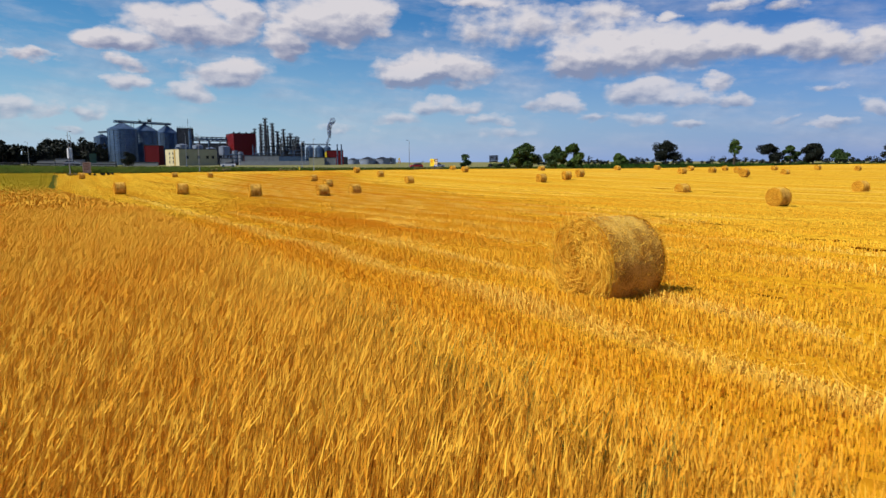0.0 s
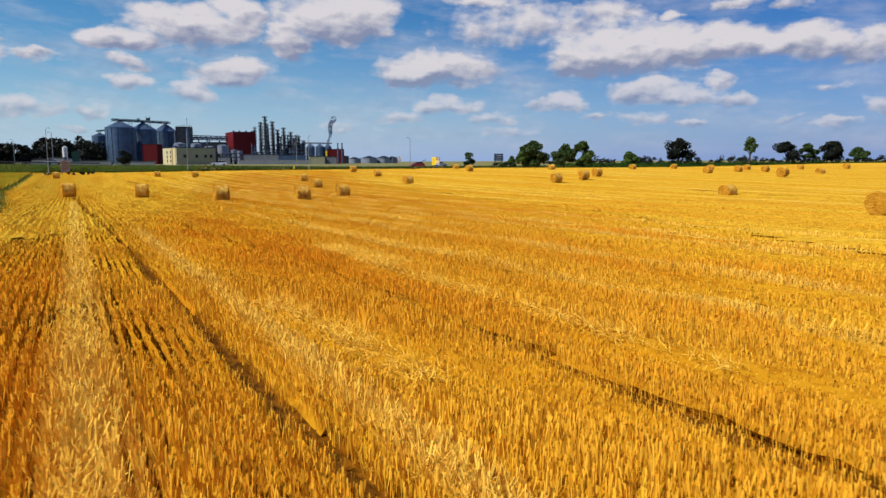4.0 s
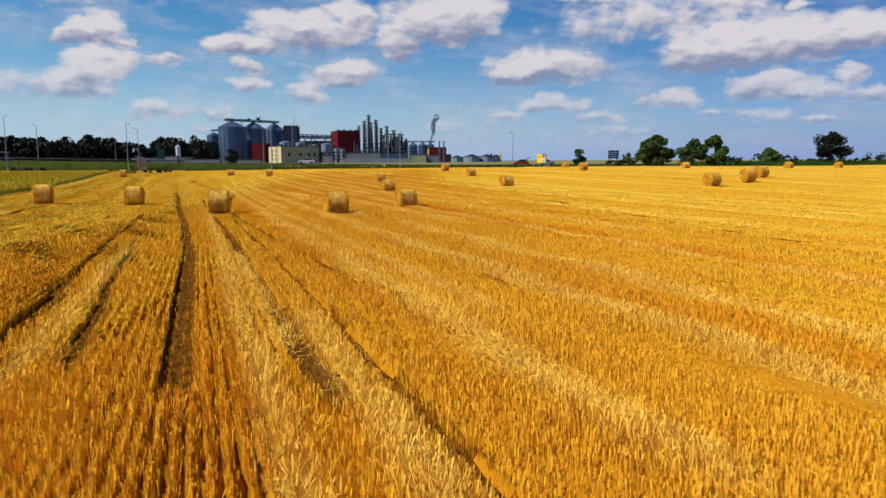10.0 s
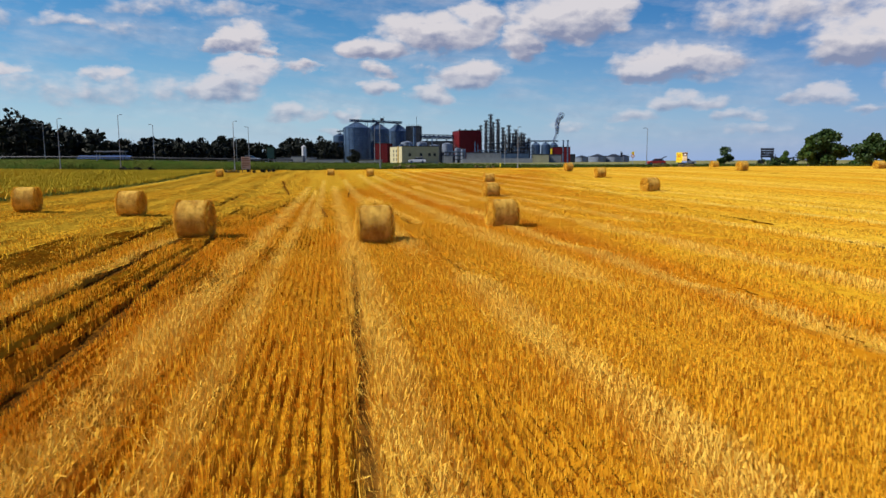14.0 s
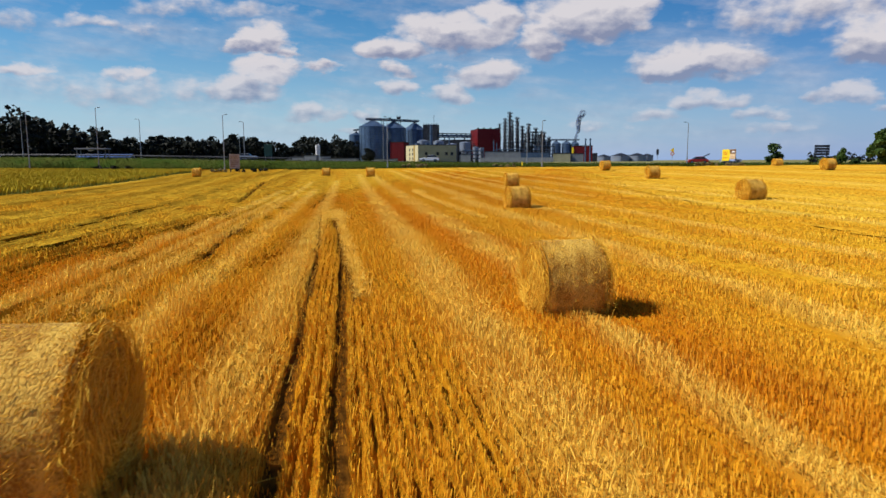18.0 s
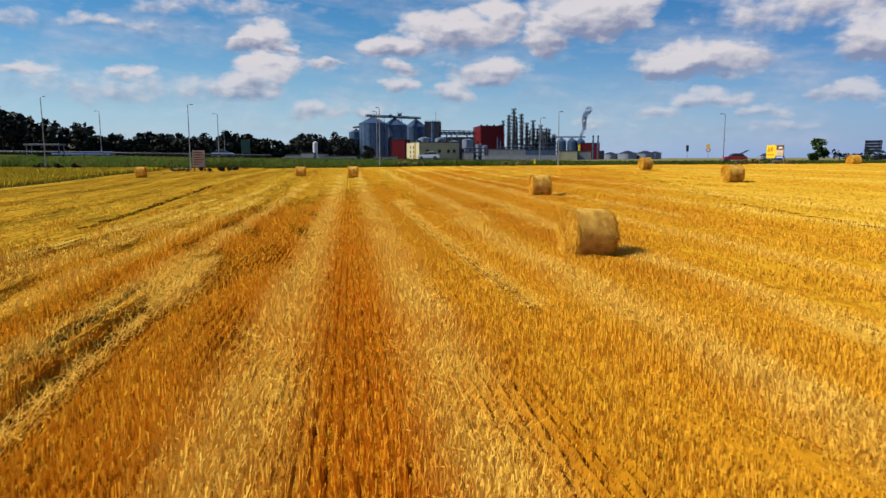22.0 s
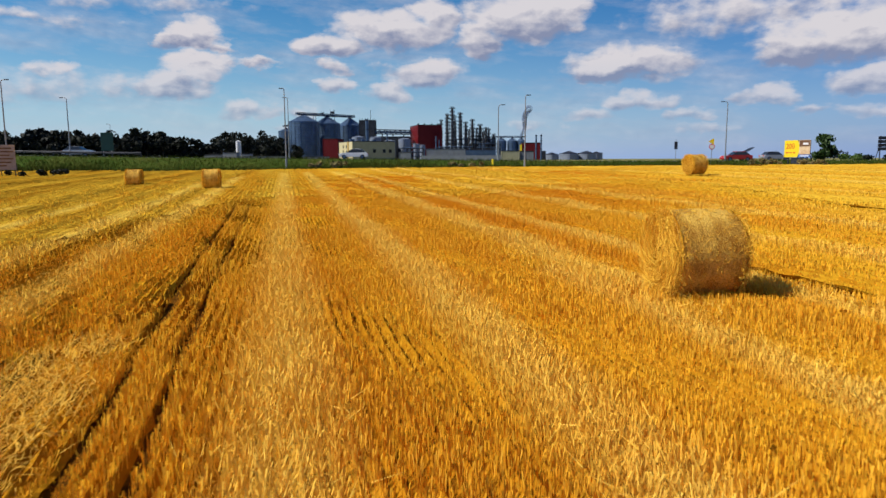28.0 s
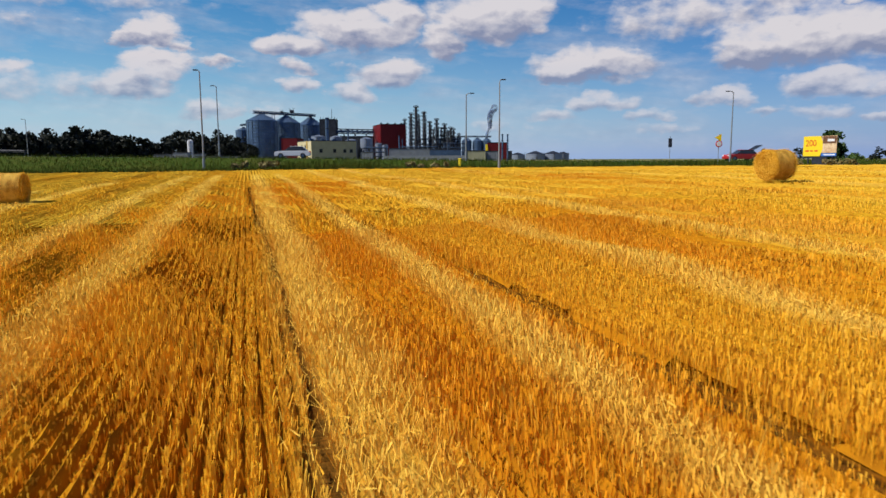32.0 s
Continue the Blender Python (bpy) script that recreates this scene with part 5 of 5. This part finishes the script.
part("small_print", bm, REDINK, bb, "row of small unreadable red print")
for s in (-1.6, 0.0, 1.6):
    bm = bmesh.new()
    box(bm, s, 0.18, -0.2, 0.12, 0.12, B0 + BH + 0.1)
    part("leg", bm, DARKSTEEL, bb)
    bm = bmesh.new()
    rod(bm, (s, 0.2, B0 + 1.2), (s, 1.2, -0.1), 0.05, n=6)
    part("brace", bm, DARKSTEEL, bb)


UPTURN = 90


def sign(x, y, zc, kind_, label):
    z0 = zat(x, y)
    e = thing("road_sign", Matrix.Translation((x, y, z0)) @ Matrix.Rotation(0.35, 4, "Z"), label, "road sign", "road signs")
    bm = bmesh.new()
    rod(bm, (0, 0, -0.1), (0, 0, zc - z0 + 0.9), 0.04, n=8)
    part("pole", bm, POLE, e)
    if kind_ == "pair":
        bm = bmesh.new()
        bmesh.ops.create_cone(bm, segments=3, radius1=0.5, radius2=0.5, depth=0.03, cap_ends=True, matrix=pose(0, -0.06, zc - z0 + 0.5, 90, 0, 0) @ Matrix.Rotation(radians(UPTURN), 4, "Z"))
        part("warning_plate", bm, YELLOW, e, "yellow warning triangle")
        for r, mt, o in ((0.38, REDINK, 0), (0.28, WHITE, 0.02)):
            bm = bmesh.new()
            rod(bm, (0, -0.05 - o, zc - z0 - 0.2), (0, -0.08 - o, zc - z0 - 0.2), r, n=20)
            part("limit_plate", bm, mt, e)
    else:
        bm = bmesh.new()
        box(bm, 0, -0.06, zc - z0 - 0.6, 0.5, 0.03, 1.2, 0.01)
        part("plate", bm, DARKSTEEL, e, "dark back of a sign plate")
    return e


sign(-51.4, 207.7, 3.0, "pair", "round and triangular road signs on a thin post")
sign(-57.4, 222.5, 3.3, "back", "narrow dark sign plate on a thin post")

gz = zat(-131.8, 179)
gb_ = thing("direction_board", Matrix.Translation((-131.8, 179, gz)) @ Matrix.Rotation(0.6, 4, "Z"), "dark green backed direction board on two posts", "road sign")
GREENPLATE = material("dark green plate", (0.03, 0.09, 0.07), 0.5, vary=0.3, scale=1, fine_scale=10)
bm = bmesh.new()
box(bm, 0, 0, 0.9, 1.7, 0.06, 2.6, 0.02)
part("plate", bm, GREENPLATE, gb_)
for s in (-0.6, 0.6):
    bm = bmesh.new()
    rod(bm, (s, 0.08, -0.1), (s, 0.08, 3.4), 0.05, n=8)
    part("post", bm, POLE, gb_)

BOARD = material("faded board paint", (0.44, 0.38, 0.36), 0.7, other=(0.28, 0.24, 0.23), scale=1.2, fine_scale=9, bump=0.1)
pz = zat(-115, 153.2)
nb_ = thing("notice_board", Matrix.Translation((-115, 153.2, pz)) @ Matrix.Rotation(radians(40), 4, "Z"), "faded pinkish notice board on two posts at the field edge", "notice board")
bm = bmesh.new()
box(bm, 0, 0, 0.75, 1.75, 0.06, 2.5, 0.015)
panel = part("panel", bm, BOARD, nb_)
for z_, w_ in ((2.85, 1.3), (2.5, 1.45), (2.15, 1.1), (1.8, 1.4), (1.45, 1.2), (1.1, 0.8)):
    bm = bmesh.new()
    box(bm, -(1.45 - w_) / 2, -0.034, z_, w_, 0.008, 0.14)
    part("print_bar", bm, INKDARK, panel)
for s_ in (-0.75, 0.75):
    bm = bmesh.new()
    box(bm, s_, 0.09, -0.2, 0.10, 0.10, 3.5, 0.01)
    part("post", bm, DARKSTEEL, nb_)
    bm = bmesh.new()
    rod(bm, (s_, 0.12, 2.2), (s_, 1.1, -0.1), 0.04, n=6)
    part("brace", bm, DARKSTEEL, nb_)

shx, shy = -160.0, 156.5
shz = zat(shx, shy)
sh = thing("road_shelter", Matrix.Translation((shx, shy, shz)) @ Matrix.Rotation(math.atan2(EY, EX) + 0.1, 4, "Z"), "open roadside shelter with a pale flat roof", "shelter")
top_ = 4.45 - shz
bm = bmesh.new()
box(bm, 0, 0, top_ - 0.3, 6.6, 2.4, 0.3, 0.05)
part("roof", bm, CONCRETE, sh, "pale flat roof")
for px_ in (-2.9, 2.9):
    for py_ in (-0.9, 0.9):
        bm = bmesh.new()
        box(bm, px_, py_, -0.3, 0.16, 0.16, top_ + 0.02, 0.02)
        part("post", bm, CONCRETE, sh)
bm = bmesh.new()
box(bm, 0, 0.8, 0.45, 4.5, 0.4, 0.08, 0.01)
for q in (-2.0, 2.0):
    box(bm, q, 0.8, -0.05, 0.1, 0.3, 0.5)
part("bench", bm, DARKSTEEL, sh)

BLUEROOF = material("blue sheet hall", (0.05, 0.10, 0.26), 0.5, vary=0.3, scale=0.4, fine_scale=4, bump=0.1)
hl = thing("blue_hall", Matrix.Translation((-270, 234, 0.4)) @ Matrix.Rotation(0.75, 4, "Z"), "low blue sheet-clad hall before dark trees", "building")
bm = bmesh.new()
box(bm, 0, 0, 0, 19, 8, 3.0)
part("wall", bm, BLUEROOF, hl)
bm = bmesh.new()
for q, h_ in ((-4.3, 3.0), (0, 4.2), (4.3, 3.0)):
    for e_ in (-9.8, 9.8):
        bm.verts.new((e_, q, h_))
bm.verts.ensure_lookup_table()
for q in ((0, 1, 3, 2), (2, 3, 5, 4), (0, 2, 4), (1, 5, 3), (0, 4, 5, 1)):
    bm.faces.new([bm.verts[k] for k in q])
bmesh.ops.recalc_face_normals(bm, faces=bm.faces)
part("roof", bm, BLUEROOF, hl)
for q in (-6, 0, 6):
    bm = bmesh.new()
    box(bm, q, -4.05, 0, 2.6, 0.14, 2.4)
    part("door", bm, CONCRETE, hl, "pale sliding door")

yp = thing("marker_post", Matrix.Translation((-77.8, 194.0, zat(-77.8, 194.0))), "short yellow pipeline marker post in the grass", "marker post")
bm = bmesh.new()
box(bm, 0, 0, -0.1, 0.26, 0.26, 0.8, 0.03)
part("post", bm, YELLOW, yp)
bm = bmesh.new()
box(bm, 0, 0, 0.7, 0.34, 0.34, 0.14, 0.04)
part("cap", bm, YELLOW, yp)

# road direction board on braced posts, seen from behind
fr = thing("sign_frame", Matrix.Translation((-25.6, 243.8, zat(-25.6, 243.8))) @ Matrix.Rotation(0.35, 4, "Z"), "large grey direction board seen from behind on braced posts", "road sign")
for s in (-1.15, 1.15):
    bm = bmesh.new()
    rod(bm, (s, 0.12, -0.2), (s, 0.12, 4.1), 0.09, n=8)
    part("post", bm, DARKSTEEL, fr)
    bm = bmesh.new()
    rod(bm, (s, 0.15, 2.6), (s, 1.5, -0.1), 0.06, n=6)
    part("brace", bm, DARKSTEEL, fr)
for k, z_ in enumerate((1.7, 2.3, 2.9, 3.5)):
    bm = bmesh.new()
    box(bm, 0, 0, z_, 3.2, 0.05, 0.52, 0.01)
    part("panel", bm, DARKSTEEL, fr)
    bm = bmesh.new()
    box(bm, 0, 0.06, z_ + 0.22, 3.2, 0.05, 0.08)
    part("rail", bm, POLE, fr)


# ---- vehicles ----
GLASS = material("dark car glass", (0.03, 0.035, 0.04), 0.1, vary=0.2, bump=0, spec=0.6)
RUBBER = material("tyre rubber", (0.025, 0.025, 0.025), 0.85, vary=0.2)


def car(x, y, yaw, paint, label, hatch=False, z=None):
    z0 = zat(x, y) if z is None else z
    e = thing("car", Matrix.Translation((x, y, z0)) @ Matrix.Rotation(radians(yaw), 4, "Z"), label, "car", "cars at the road")

    def loft(profile, w0, w1):
        bm = bmesh.new()
        l = [bm.verts.new((px, -(w0 if pz < 0.95 else w1), pz)) for px, pz in profile]
        r = [bm.verts.new((px, (w0 if pz < 0.95 else w1), pz)) for px, pz in profile]
        bm.faces.new(l)
        bm.faces.new(r[::-1])
        n = len(profile)
        for i in range(n):
            bm.faces.new((l[i], r[i], r[(i + 1) % n], l[(i + 1) % n]))
        bmesh.ops.recalc_face_normals(bm, faces=bm.faces)
        bmesh.ops.bevel(bm, geom=bm.edges[:], offset=0.05, segments=2, affect="EDGES")
        return bm
    part("body", loft([(-2.1, 0.3), (2.1, 0.3), (2.15, 0.6), (2.0, 0.82), (1.1, 0.93), (-1.9, 0.94), (-2.15, 0.7)], 0.88, 0.85), paint, e, smooth=False)
    part("cabin", loft([(1.0, 0.92), (0.3, 1.42), (-1.2, 1.46), (-1.85, 0.93)], 0.80, 0.66), GLASS, e)
    bm = bmesh.new()
    box(bm, -0.45, 0, 1.43, 1.45, 1.24, 0.05, 0.02)
    part("roof", bm, paint, e)
    for sx in (-1.3, 1.35):
        for sy in (-0.85, 0.85):
            bm = bmesh.new()
            rod(bm, (sx, sy - 0.1, 0.32), (sx, sy + 0.1, 0.32), 0.32, n=20)
            wh = part("wheel", bm, RUBBER, e)
            bm = bmesh.new()
            rod(bm, (sx, sy - 0.115, 0.32), (sx, sy + 0.115, 0.32), 0.2, n=14)
            part("rim", bm, STEEL, wh)
    for sy in (-0.6, 0.6):
        bm = bmesh.new()
        box(bm, 2.08, sy, 0.62, 0.10, 0.34, 0.14, 0.02)
        part("headlight", bm, WHITE, e)
        bm = bmesh.new()
        box(bm, -2.10, sy, 0.70, 0.08, 0.26, 0.18, 0.02)
        part("tail_light", bm, REDINK, e)
    if hatch:
        bm = bmesh.new()
        bmesh.ops.create_cube(bm, size=1, matrix=pose(-1.9, 0, 1.75, 0, 28, 0) @ Matrix.Diagonal((1.2, 1.3, 0.06, 1)))
        part("tailgate", bm, BLACK, e, "raised dark tailgate")


ROADYAW = math.degrees(math.atan2(EY, EX))
REDCAR = material("red car paint", (0.45, 0.02, 0.02), 0.3, vary=0.1, bump=0, spec=0.5)
SILVER = material("silver car paint", (0.45, 0.47, 0.50), 0.3, 0.4, vary=0.1, bump=0, spec=0.5)
WHITECAR = material("white car paint", (0.75, 0.76, 0.78), 0.35, vary=0.05, bump=0, spec=0.5)
car(-48.5, 219.5, ROADYAW + 180, REDCAR, "red hatchback parked by the road with its tailgate up", True)
for a, b, p_, lb, t_ in ((68, EDGE + 19.2, SILVER, "silver car on the main road", 0), (1.5, EDGE + 15, WHITECAR, "white car on the main road", 180), (-40, EDGE + 19.2, SILVER, "silver estate car on the main road", 0)):
    x, y = ab(a, b)
    car(x, y, ROADYAW + t_, p_, lb, z=float(road_z(a)) + 0.045)


# ---- trees ----
BARK = material("bark", (0.09, 0.065, 0.045), 0.9, vary=0.4, scale=3, fine_scale=20, bump=0.5)
LEAF = material("broad leaves", (0.045, 0.085, 0.015), 0.6, other=(0.022, 0.045, 0.009), scale=0.5, fine_scale=3, bump=0, random=0.5, island=True)
LEAFLIGHT = material("light leaves", (0.075, 0.13, 0.018), 0.6, other=(0.04, 0.075, 0.012), scale=0.5, fine_scale=3, bump=0, random=0.5, island=True)
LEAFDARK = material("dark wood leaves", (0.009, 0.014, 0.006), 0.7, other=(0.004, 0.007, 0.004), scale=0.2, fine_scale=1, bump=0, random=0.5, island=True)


def leaf_points(rng, clumps, count, size):
    """Leaf cards scattered through uneven clumps, denser at their skins."""
    vs = []
    for i in range(count):
        cx, cy, cz, r = clumps[int(rng.random() * len(clumps))]
        d = Vector((rng.gauss(0, 1), rng.gauss(0, 1), rng.gauss(0, 1))).normalized() * r * rng.random() ** 0.4
        c = Vector((cx, cy, cz)) + Vector((d.x, d.y, d.z * 0.8))
        n = Vector((rng.gauss(0, 1), rng.gauss(0, 1), rng.gauss(0, 1) + 0.5)).normalized()
        t = n.cross(Vector((rng.gauss(0, 1), rng.gauss(0, 1), rng.gauss(0, 1)))).normalized() * size * rng.uniform(0.5, 1.1)
        b = n.cross(t) * 0.6
        vs += [c - t, c - b, c + t, c + b]
    return np.array([tuple(v) for v in vs])


def tree(x, y, h, wide, seed, mat=None, stem=0.25, label="broad dark green tree standing at the field edge", count=6000, size=0.40, sink=0.0):
    rng = random.Random(seed)
    e = thing("tree", Matrix.Translation((x, y, zat(x, y) - 0.05 - sink)), label, "tree", "field trees")
    bm = bmesh.new()
    rt = h * 0.028
    top = Vector((rng.uniform(-0.3, 0.3), rng.uniform(-0.3, 0.3), h * 0.72))
    rod(bm, (0, 0, 0), (top.x * 0.4, top.y * 0.4, h * 0.35), rt * 1.25, rt * 0.85, 9)
    rod(bm, (top.x * 0.4, top.y * 0.4, h * 0.35), top, rt * 0.85, rt * 0.25, 8)
    tk = part("trunk", bm, BARK, e)
    clumps = [(top.x, top.y, h * 0.85, h * 0.15)]
    for i in range(11):
        a = i * 2.4 + rng.uniform(-0.4, 0.4)
        f = rng.uniform(stem + 0.08, 0.86)
        reach = wide / 2 * math.sin(math.pi * min(1, (f - stem + 0.12) / (1.08 - stem))) * rng.uniform(0.55, 0.95)
        tip = Vector((math.cos(a) * reach, math.sin(a) * reach, h * f))
        bm = bmesh.new()
        rod(bm, (top.x * 0.5, top.y * 0.5, h * max(stem * 0.8, f - 0.18)), tip, rt * 0.4, rt * 0.1, 6)
        part("limb", bm, BARK, tk)
        clumps.append((tip.x, tip.y, tip.z, wide * rng.uniform(0.13, 0.23)))
        clumps.append((tip.x * 0.5, tip.y * 0.5, tip.z + h * 0.04, wide * rng.uniform(0.12, 0.2)))
    cr = quads("crown", leaf_points(rng, clumps, count, size), mat or LEAF)
    cr.parent = e
    return e


tree(-13.5, 212, 8.3, 7.6, 1, stem=0.1)
tree(-16.6, 211, 6.4, 3.4, 2, LEAFLIGHT, stem=0.05)
tree(-4.6, 224, 7.0, 7.0, 3, stem=0.1)
tree(1.2, 229, 8.6, 7.2, 4, LEAFLIGHT, stem=0.08)
tree(-35.2, 240, 4.6, 4.2, 5, stem=0.05, count=1300)
tree(-21.5, 246, 3.4, 2.6, 6, LEAFLIGHT, stem=0.05, count=700)
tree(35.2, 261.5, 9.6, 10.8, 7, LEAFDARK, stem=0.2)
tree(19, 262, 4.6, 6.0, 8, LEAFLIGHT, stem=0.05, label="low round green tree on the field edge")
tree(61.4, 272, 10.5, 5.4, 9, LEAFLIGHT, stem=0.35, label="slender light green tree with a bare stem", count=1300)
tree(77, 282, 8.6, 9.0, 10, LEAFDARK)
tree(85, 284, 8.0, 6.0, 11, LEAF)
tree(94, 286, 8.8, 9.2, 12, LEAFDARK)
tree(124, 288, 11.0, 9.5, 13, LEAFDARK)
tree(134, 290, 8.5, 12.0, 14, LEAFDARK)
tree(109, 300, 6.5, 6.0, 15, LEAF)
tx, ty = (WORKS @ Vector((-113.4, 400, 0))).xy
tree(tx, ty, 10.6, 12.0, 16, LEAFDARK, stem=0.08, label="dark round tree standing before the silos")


def bush(x, y, h, wide, seed, mat, label="low bush on the field edge", count=500, size=0.22):
    rng = random.Random(seed)
    cl = [(rng.uniform(-wide / 2, wide / 2), rng.uniform(-wide / 4, wide / 4), h * rng.uniform(0.3, 0.65), h * rng.uniform(0.28, 0.4)) for i in range(9)]
    e = thing("bush", Matrix.Translation((x, y, zat(x, y))) @ Matrix.Rotation(0.48, 4, "Z"), label, "bush", "bushes along the edge")
    cr = quads("foliage", leaf_points(rng, cl, count, size), mat)
    cr.parent = e
    bm = bmesh.new()
    for i in range(4):
        q = cl[i]
        rod(bm, (q[0] * 0.3, 0, -0.05), (q[0], q[1], q[2]), 0.03, 0.01, 5)
    part("stems", bm, BARK, e)


DRY = material("dry weeds", (0.26, 0.19, 0.08), 0.85, other=(0.13, 0.13, 0.04), scale=0.6, fine_scale=4, bump=0, random=0.5, island=True)
bush(-44.6, 206.5, 1.1, 5.0, 21, DRY, "low dry brown bush at the billboard's foot", 900, 0.16)
bush(-40.0, 205.6, 0.9, 4.0, 22, DRY, "low dry brown bush at the billboard's foot", 700, 0.16)
bush(-112.2, 154.6, 1.0, 5.0, 23, LEAFDARK, "dark low bush beside the concrete pillar", 900, 0.18)
bush(-117, 151.5, 0.8, 4.0, 24, DRY)
bush(-134, 143, 1.4, 8.0, 25, LEAFDARK, "dark green bush on the road bank", 1200, 0.2)
bush(-80, 190, 0.8, 4.0, 26, DRY)
bush(-96, 182, 1.0, 5.0, 27, DRY)
for i in range(16):
    a_ = 84 + 11 * i
    x, y = ab(a_, EDGE + 4 + 26 * (i % 3) + (10 if a_ > 130 else 0))
    bush(x, y, 1.5 + 0.8 * ((i * 7) % 5) / 5, 5.0 + (i * 3) % 5, 40 + i, (LEAF, LEAFDARK, LEAFLIGHT)[i % 3], "green hedge bush behind the field", 700, 0.28)

# low maize strip behind the field, to the east
MAIZE = material("maize strip", (0.035, 0.08, 0.012), 0.7, other=(0.022, 0.05, 0.009), scale=0.3, fine_scale=2, bump=0, random=0.4, island=True, spec=0.04)
n = 26000
a, b = gen.uniform(110, 330, n), EDGE + gen.uniform(1, 24, n) ** 1.0
x, y = EX * a - EY * b, EY * a + EX * b
tagged(quads("maize_strip", blades(x, y, land(x, y), gen.uniform(0.5, 0.95, n), gen.uniform(0.12, 0.3, n), 0.3, 0.2), MAIZE), "dark green maize strip along the far field edge", "maize", kind="stuff")

# woods on the skyline
WOOD_X, WOOD_Y = [-560, -420, -325, -345, -375, -480], [40, 130, 215, 330, 450, 690]
leafs, trunks = [], bmesh.new()
rng = random.Random(31)
for i in range(420):
    k = rng.random() * 5
    j = int(k)
    f = k - j
    x = WOOD_X[j] * (1 - f) + WOOD_X[j + 1] * f + rng.uniform(-26, 3)
    y = WOOD_Y[j] * (1 - f) + WOOD_Y[j + 1] * f + rng.uniform(-4, 22)
    h = rng.uniform(0.70, 1.10) * (20 if k < 2.2 else 15 if k < 4 else 20) * (1 + 0.28 * math.sin(k * 7.3 + 0.6) * math.sin(k * 2.1) + (0.3 if rng.random() < 0.06 else 0))
    z0 = 0.4
    cl = [(x + rng.uniform(-3, 3), y + rng.uniform(-3, 3), z0 + h * rng.uniform(0.2, 0.88), h * rng.uniform(0.10, 0.22)) for q in range(8)]
    cl.append((x, y, z0 + h * 0.9, h * 0.12))
    leafs.append(leaf_points(rng, cl, 210, 1.5))
    rod(trunks, (x, y, 0), (x, y, h * 0.8), 0.3, 0.1, 5)
woods = thing("far_woods", Matrix.Identity(4), "dark wall of woodland on the skyline behind the road", "woodland", kind="stuff")
part("trunks", trunks, BARK, woods)
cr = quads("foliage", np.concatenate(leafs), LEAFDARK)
cr.parent = woods
# a low hedge line that closes the far east
leafs = []
for i in range(150):
    a_ = rng.uniform(175, 1000)
    x, y = ab(a_, EDGE + 160 + 0.1 * a_ + rng.uniform(-15, 15))
    h = rng.uniform(2.5, 6.5)
    leafs.append(leaf_points(rng, [(x + rng.uniform(-5, 5), y, 0.4 + h * rng.uniform(0.2, 0.7), h * 0.35) for q in range(5)], 90, 0.9))
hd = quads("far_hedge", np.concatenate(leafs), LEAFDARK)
tagged(hd, "far dark hedge line with bushes on the plain", "hedge", kind="stuff")
